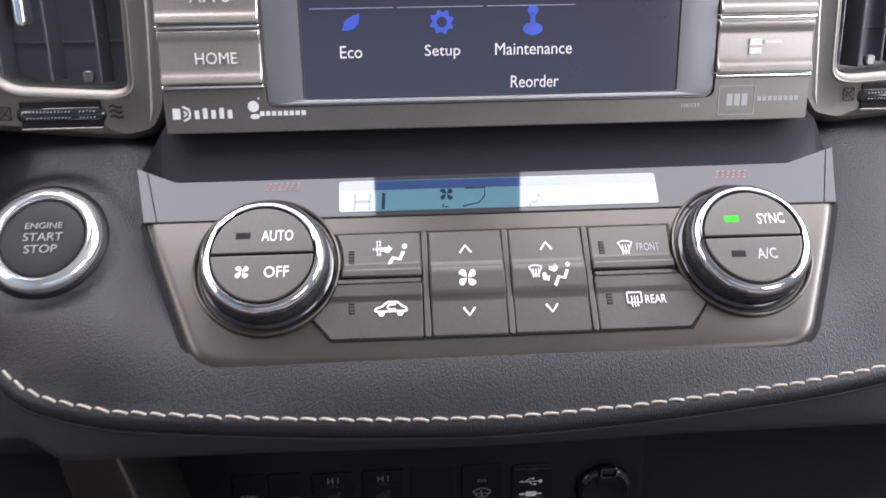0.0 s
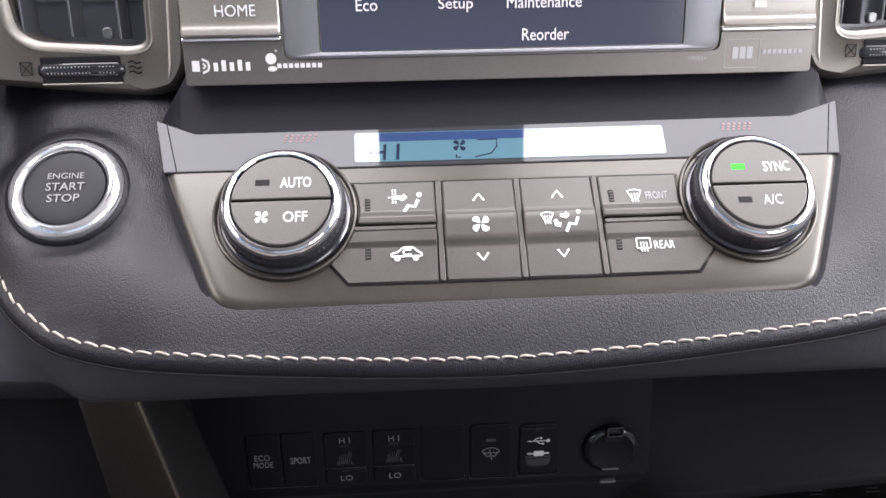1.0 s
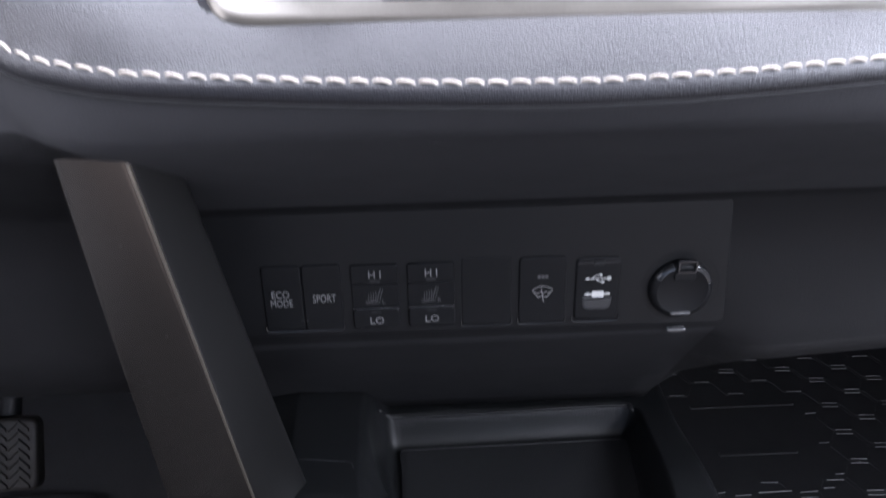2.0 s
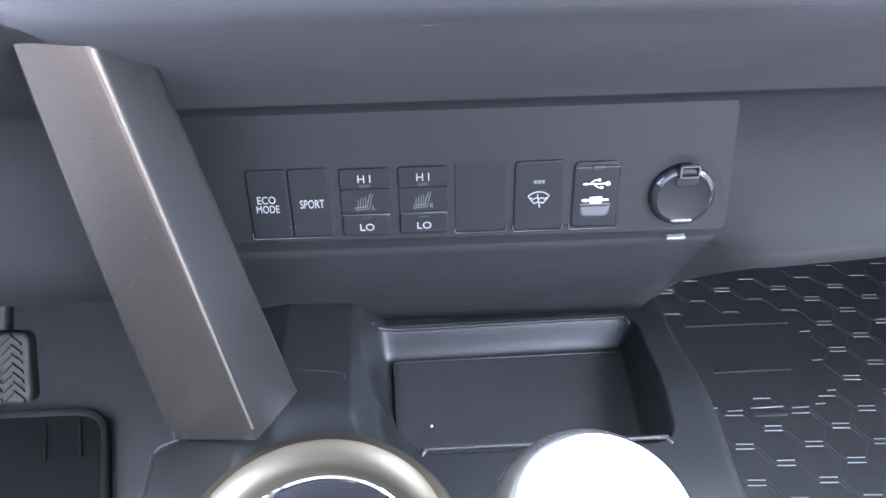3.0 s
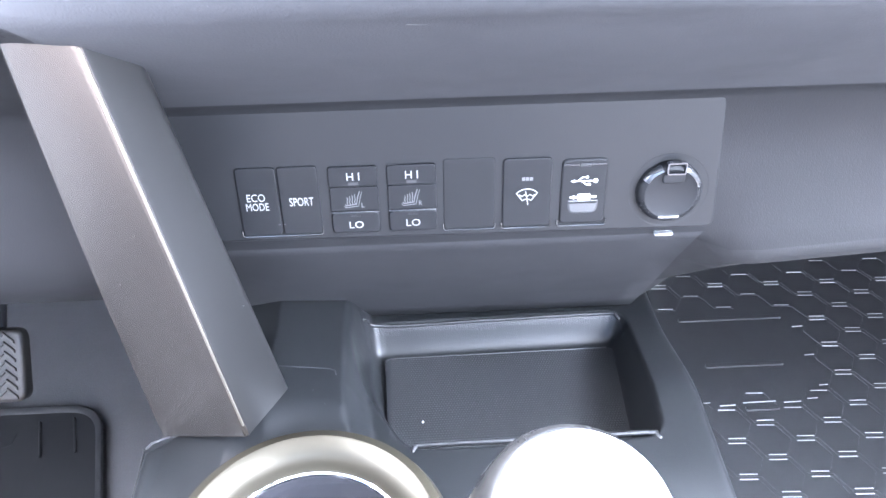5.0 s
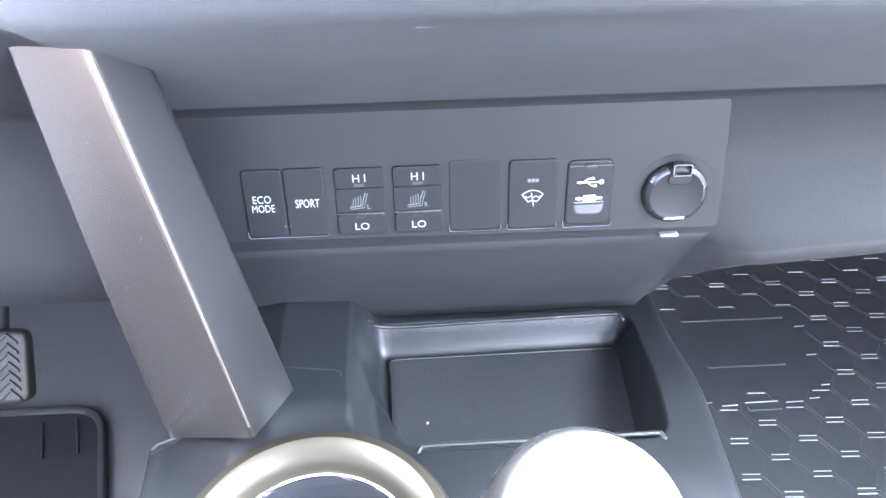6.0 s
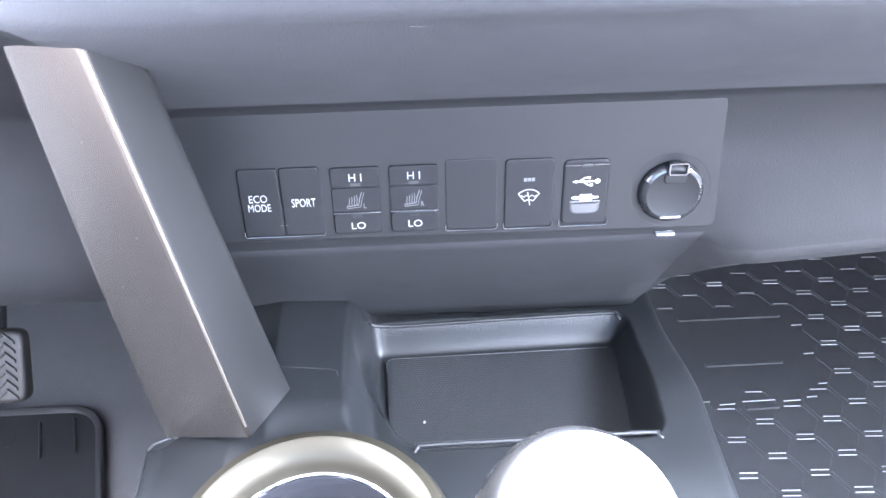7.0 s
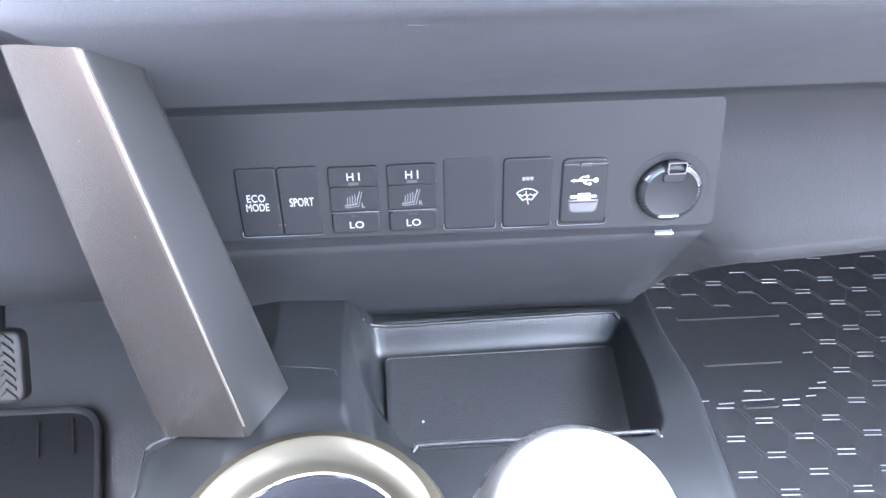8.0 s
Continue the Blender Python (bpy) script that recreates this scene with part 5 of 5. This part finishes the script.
def console_height(x, y):
    """The moulded top: a deck that dips to the rear, a raised shoulder under the strut, and the tray sunk into it."""
    z = ZT - 0.0145 * ease(-0.010, 0.070, y)
    shoulder = np.interp(x, [-0.1392, -0.1290, -0.0755, -0.0400], [0.3395, 0.3405, 0.3610, 0.3570])
    step = 0.0405 - 0.09 * min(max(-0.008 - y, 0.0), 0.05)
    z += max(shoulder - z, 0.0) * (1 - ease(-step, -step + 0.0150, x)) * ease(-0.165, -0.150, y)
    d = tray_distance(x, y)
    if d < 0.0030:
        k = min((0.0030 - d) / 0.0130, 1.0)
        lip = 0.0010 * math.sin(math.pi * min(k * 4, 1.0)) * (1 - ease(0.02, 0.06, y))
        z += lip + (0.3030 - z) * ease(0.0, 1.0, k ** 0.75)
    left, right = console_side(y)
    for e in (x - left, right - x):
        if e < 0.006:
            z -= 0.006 - math.sqrt(max(0.006 ** 2 - (0.006 - max(e, 0.0)) ** 2, 0.0))
    r = math.hypot(x + 0.049, y + 0.103)
    if z > 0.354:
        z -= (z - 0.354) * (1 - ease(0.060, 0.085, r))
    if r < 0.0570:
        z = 0.262
    return z


ys = [-0.62, -0.45, -0.30, -0.20, *np.linspace(-0.170, 0.092, 200), 0.12, 0.16]
us = np.concatenate([np.linspace(0, 0.04, 8)[:-1], np.linspace(0.04, 0.96, 230), np.linspace(0.96, 1, 8)[1:]])
deck = bmesh.new()
rows = []
for y in ys:
    left, right = console_side(y)
    row = [deck.verts.new((left, y, -0.062))]
    row += [deck.verts.new((left + (right - left) * u, y, console_height(left + (right - left) * u, y))) for u in us]
    rows.append(row + [deck.verts.new((right, y, -0.062))])
# Far wall's upper band is lighter and glossier, to paint its highlight.
for a, b in zip(rows, rows[1:]):
    for k in range(len(a) - 1):
        wall_ = deck.faces.new((a[k], a[k + 1], b[k + 1], b[k]))
        wall_.material_index = 1 if -0.034 < a[k].co.x < 0.126 and 0.0545 < a[k].co.y < 0.0700 and 0.3135 < a[k].co.z else 0
deck = part("deck", deck, DECK, console, "black moulded console deck with a sunken tray")
deck.data.materials.append(TRAY_SHEEN)
deck.data.set_sharp_from_angle(angle=radians(65))
rim = [(-0.0350, 0.0200), (-0.0340, 0.0520), (-0.0305, 0.0640), (-0.0200, 0.0675), (0.0500, 0.0690), (0.1150, 0.0702), (0.1235, 0.0675), (0.1268, 0.0580)]
rim = smooth_line([(x, y, console_height(x, y + 0.0035) - 0.0004) for x, y in rim], 5)
part("rim_edge", tube(rim[9:-4], 0.0012, 10), TRAY_SHEEN, console, "thin shiny rim at the far end of the tray")
lip = smooth_line([(-0.0046, -0.0372, 0.3345), (-0.0030, -0.0350, 0.3349), (0.0020, -0.0337, 0.3350), (0.0600, -0.0334, 0.3351), (0.1150, -0.0328, 0.3350), (0.1195, -0.0340, 0.3348), (0.1212, -0.0362, 0.3345)], 5)
part("front_lip", tube(lip, 0.0013, 10), TRAY_SHEEN, console, "shiny rounded lip at the near end of the tray")
# Glossy tubes that draw the highlights along these console edges.
part("seam_edge", tube([(x, y, console_height(x, y)) for x, y in ((-0.0720, 0.0010), (-0.0560, 0.0005), (-0.0460, 0.0), (-0.0432, -0.0010), (-0.0424, -0.0040))], 0.00025, 6), ROLL, console, "thin seam of the filler panel, its highlight drawn as a tube")
part("side_edge", tube([(-0.1386, -0.0300, 0.3372), (-0.1382, -0.0450, 0.3366), (-0.1375, -0.0900, 0.3364)], 0.0005, 6), ROLL, console, "thin glossy tube drawing the highlight on the console side")
part("rear_edge", tube([(-0.1378, -0.0292, 0.3372), (-0.1350, -0.0275, 0.3392), (-0.1265, -0.0255, 0.3412)], 0.0008, 6), ROLL, console, "glossy tube drawing the highlight behind the strut foot")
for p in ((x, y, console_height(x, y)) for x, y in ((-0.0533, -0.0147), (-0.0386, 0.0055), (-0.0470, -0.0230))):
    part("dust_speck", lathe([(0.00028, -0.0002), (0.0002, 0.0002), (0.0, 0.0003)], 7), FAINT_INK, console, "tiny pale speck").location = p

mat_ = thing("tray_mat", pose(0, 0, 0.3032), "black ribbed rubber mat lying in the console tray", "tray mat")
part("sheet", plate(rounded([(-0.0185, -0.022), (0.1255, -0.022), (0.1210, 0.0560), (-0.0205, 0.0545)], 0.005, 5), slab_rings(0, 0.0016, 0.0006)), TRAY_RUBBER, mat_, "rubber sheet")
# Glossy tube laid where the sheet's edge shows a highlight.
part("sheet_edge", tube([(-0.0200, 0.0440, 0.0016), (-0.0204, 0.0515, 0.0016), (-0.0190, 0.0538, 0.0016), (-0.0150, 0.0545, 0.0016), (0.05, 0.0553, 0.0016), (0.1165, 0.0560, 0.0016)], 0.0003, 6), ROLL, mat_, "thin glossy tube drawing the highlight along the sheet")
nub = bmesh.new()
for i in range(86):
    for j in range(47):
        x, y = -0.0165 + i * 0.00162 + (0.00081 if j % 2 else 0), -0.020 + j * 0.00162
        if x < 0.1200 + (0.056 - y) * 0.05:
            v = [nub.verts.new((x + a, y + b, 0.0015)) for a, b in ((-0.0006, 0), (0, -0.0006), (0.0006, 0), (0, 0.0006))]
            top = nub.verts.new((x, y, 0.00190))
            for k in range(4):
                nub.faces.new((v[k - 1], v[k], top))
tagged(part("nub_texture", nub, TRAY_RUBBER, mat_, "fine raised nubs", False), kind="stuff")
part("speck", lathe([(0.0007, 0.0016), (0.0006, 0.0024), (0.0, 0.0027)], 8, (0.0012, 0.0046)), DUST, mat_, "tiny pale crumb")

# ---------------------------------------------------------------- cup holder and shift knob
cup = thing("cup_holder", pose(-0.049, -0.103, ZT), "satin champagne cup holder ring with a chrome lip", "cup holder")
part("ring", lathe([(0.0625, -0.004), (0.0630, 0.014), (0.0624, 0.022), (0.0596, 0.0278), (0.0550, 0.0298), (0.0500, 0.0278), (0.0462, 0.0215), (0.0445, 0.0150)], 96), SATIN, cup, "satin champagne ring")
part("lip", lathe([(0.0450, 0.0130), (0.0448, 0.0165), (0.0440, 0.0172), (0.0432, 0.0165), (0.0430, 0.0120)], 96), CHROME, cup, "chrome lip")
part("well", lathe([(0.0432, 0.0150), (0.0420, 0.0100), (0.0405, -0.0600), (0.0, -0.0620)], 64), GLOSS, cup, "black well")

knob = thing("shift_knob", pose(0.0278, -0.170, 0.4530, 14, 13) @ Matrix.Diagonal((0.965, 0.965, 1.0, 1.0)), "bright silver shift knob on a black stalk", "shift knob")
part("stalk", lathe([(0.016, -0.110), (0.014, -0.050), (0.015, -0.010), (0.020, 0.0)], 40), GLOSS, knob, "black stalk")
part("grip", lathe([(0.018, -0.006), (0.0235, 0.004), (0.0260, 0.020), (0.0268, 0.036), (0.0264, 0.0450), (0.0250, 0.0490), (0.0236, 0.0500), (0.0228, 0.0490)], 64), BAND, knob, "satin silver band")
part("seam", lathe([(0.0236, 0.0480), (0.0238, 0.0500), (0.0232, 0.0506), (0.0224, 0.0508), (0.0222, 0.0490)], 64), LED_OFF, knob, "dark seam under the cap")
part("cap", lathe([(0.0225, 0.044), (0.0226, 0.0500), (0.0218, 0.0530), (0.0195, 0.0562), (0.0150, 0.0586), (0.0075, 0.0600), (0.0, 0.0602)], 64), KNOB, knob, "pale silver cap")

# ---------------------------------------------------------------- driver footwell
pedal = thing("brake_pedal", tilted(-0.357, 0.187, 0.177, 35), "worn brake pedal with chevron ribs", "pedal")
part("pad", plate(rounded(rect(-0.036, 0.030, -0.032, 0.030), 0.010, 5), slab_rings(-0.012, 0.0, 0.004)), PEDAL, pedal, "rubber pedal pad")
part("arm", tube([(0.0, 0.0, -0.012), (0.0, 0.12, -0.03), (0.0, 0.45, -0.02), (0.0, 0.80, 0.0)], 0.009, 10), PLASTIC, pedal, "black steel arm")
cv = bmesh.new()
plate([(-0.0085, -0.0045), (0.0, 0.0030), (0.0085, -0.0045), (0.0085, -0.0018), (0.0, 0.0057), (-0.0085, -0.0018)], [(0, 0), (0.0003, 0.0018), (0.0006, 0.0020)], cv)
rib0 = part("tread_rib", cv, PEDAL, pedal)
rib0.matrix_basis = Matrix.Translation((0.015, -0.0245, 0))
for i in range(3):
    for k in range(7):
        if (i, k) != (0, 0):
            shared("tread_rib", rib0.data, pedal, Matrix.Translation((0.015 - 0.0185 * i, -0.0245 + 0.0078 * k, 0)))

dm = thing("driver_floor_mat", pose(0, 0, -0.060), "black rubber driver floor mat with a raised border", "floor mat")
mat_line = rounded([(-0.66, -0.55), (-0.15, -0.46), (-0.366, 0.340), (-0.66, 0.340)], [0.02, 0.02, 0.040, 0.03], 6)
part("sheet", plate(mat_line, slab_rings(0, 0.006, 0.003)), RUBBER, dm, "rubber sheet")
bor = bmesh.new()
lp = [[bor.verts.new((p.x, p.y, zz)) for p in inset(mat_line, d)] for d, zz in ((0.0, 0.004), (0.001, 0.009), (0.003, 0.0105), (0.006, 0.0100), (0.010, 0.0058))]
for a, b in zip(lp, lp[1:]):
    for k in range(len(a)):
        bor.faces.new((a[k - 1], a[k], b[k], b[k - 1]))
part("border", bor, RUBBER, dm, "raised rubber border")
for x, y in ((-0.387, 0.297), (-0.424, 0.293), (-0.500, 0.290), (-0.537, 0.290)):
    rib = part("groove_rib", box(-0.0014, 0.0014, -0.026, 0.026, 0.005, 0.0085, 0.0010, 0.001), RUBBER, dm, "short rib")
    rib.matrix_basis = pose(x, y, 0, 0, 0, 18)
mark = part("arrow_mark", flat(arrow_shapes(0, 0, 0.026, math.pi / 2, 1.0), 0.0058, 0.0006), RUBBER, dm, "raised arrow")
mark.matrix_basis = pose(-0.462, 0.298, 0, 0, 0, 18)

# ---------------------------------------------------------------- passenger footwell
pm = thing("passenger_floor_mat", pose(0, 0, -0.060), "black rubber passenger floor mat with hexagon cells", "floor mat")
part("sheet", plate(rounded(rect(0.20, 0.78, -0.55, 0.56), 0.03, 5), slab_rings(0, 0.004, 0.002)), RUBBER, pm, "rubber sheet")


def hex_cell(r, t_, hgt):
    """A hexagonal rim standing on the sheet."""
    bm = bmesh.new()
    o = [Vector((r * math.cos(math.pi * k / 3), r * math.sin(math.pi * k / 3))) for k in range(6)]
    lo = [[bm.verts.new((p.x, p.y, zz)) for p in inset(o, d)] for d, zz in ((0, 0.003), (0.0001, hgt), (t_ - 0.0001, hgt), (t_, 0.003))]
    for a, b in zip(lo, lo[1:]):
        for k in range(6):
            bm.faces.new((a[k - 1], a[k], b[k], b[k - 1]))
    return bm


PITCH = 0.0463
skew = Matrix(((0.955, 0.071, 0, 0), (-0.0075, 0.998, 0, 0), (0, 0, 1, 0), (0, 0, 0, 1)))
cell0 = part("hex_cell", hex_cell(PITCH / math.sqrt(3) - 0.0002, 0.0033, 0.0043), RUBBER, pm)
r_ = PITCH / math.sqrt(3) - 0.0002
# Beads are coloured pale to paint the glints on the cell rims.
bead_mesh = part("bead", tube([(-r_ * 0.36, 0, 0.0042), (r_ * 0.36, 0, 0.0042)], 0.0008, 8), GLINT_EDGE, cell0, "pale edge painted as a glint").data
for ob in list(cell0.children):
    bpy.data.objects.remove(ob)
bead_y = r_ * 0.866 - 0.0030
placed = 0
for i in range(-5, 12):
    for j in range(-7, 12):
        gx, gy = i * PITCH * 0.866, j * PITCH + (PITCH / 2 if i % 2 else 0)
        x, y = 0.3471 + skew[0][0] * gx + skew[0][1] * gy, 0.2693 + skew[1][0] * gx + skew[1][1] * gy
        if not (0.225 < x < 0.75 and 0.0 < y < 0.535) or (x < 0.475 and 0.296 < y < 0.46):
            continue
        m = Matrix.Translation((x, y, 0)) @ skew
        if placed == 0:
            cell = cell0
            cell.matrix_basis = m
        else:
            cell = shared("hex_cell", cell0.data, pm, m)
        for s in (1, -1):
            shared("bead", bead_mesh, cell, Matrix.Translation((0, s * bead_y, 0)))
        placed += 1
for y, x0, x1 in ((0.435, 0.333, 0.466), (0.356, 0.344, 0.439), (0.289, 0.370, 0.409)):
    part("panel_rib", box(x0, x1, y - 0.0032, y + 0.0032, 0.003, 0.0062, 0.0008, 0.001), RUBBER, pm, "straight raised rib")
# Short pale bars, painted as glints round the blank field.
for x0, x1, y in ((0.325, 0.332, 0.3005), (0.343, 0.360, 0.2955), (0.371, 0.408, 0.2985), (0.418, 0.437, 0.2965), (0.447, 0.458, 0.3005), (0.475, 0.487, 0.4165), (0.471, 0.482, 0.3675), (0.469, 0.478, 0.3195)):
    part("border_bar", tube([(x0, y, 0.0042), (x1, y + 0.0004, 0.0042)], 0.0008, 8), GLINT_EDGE, pm, "pale short bar painted as a glint")
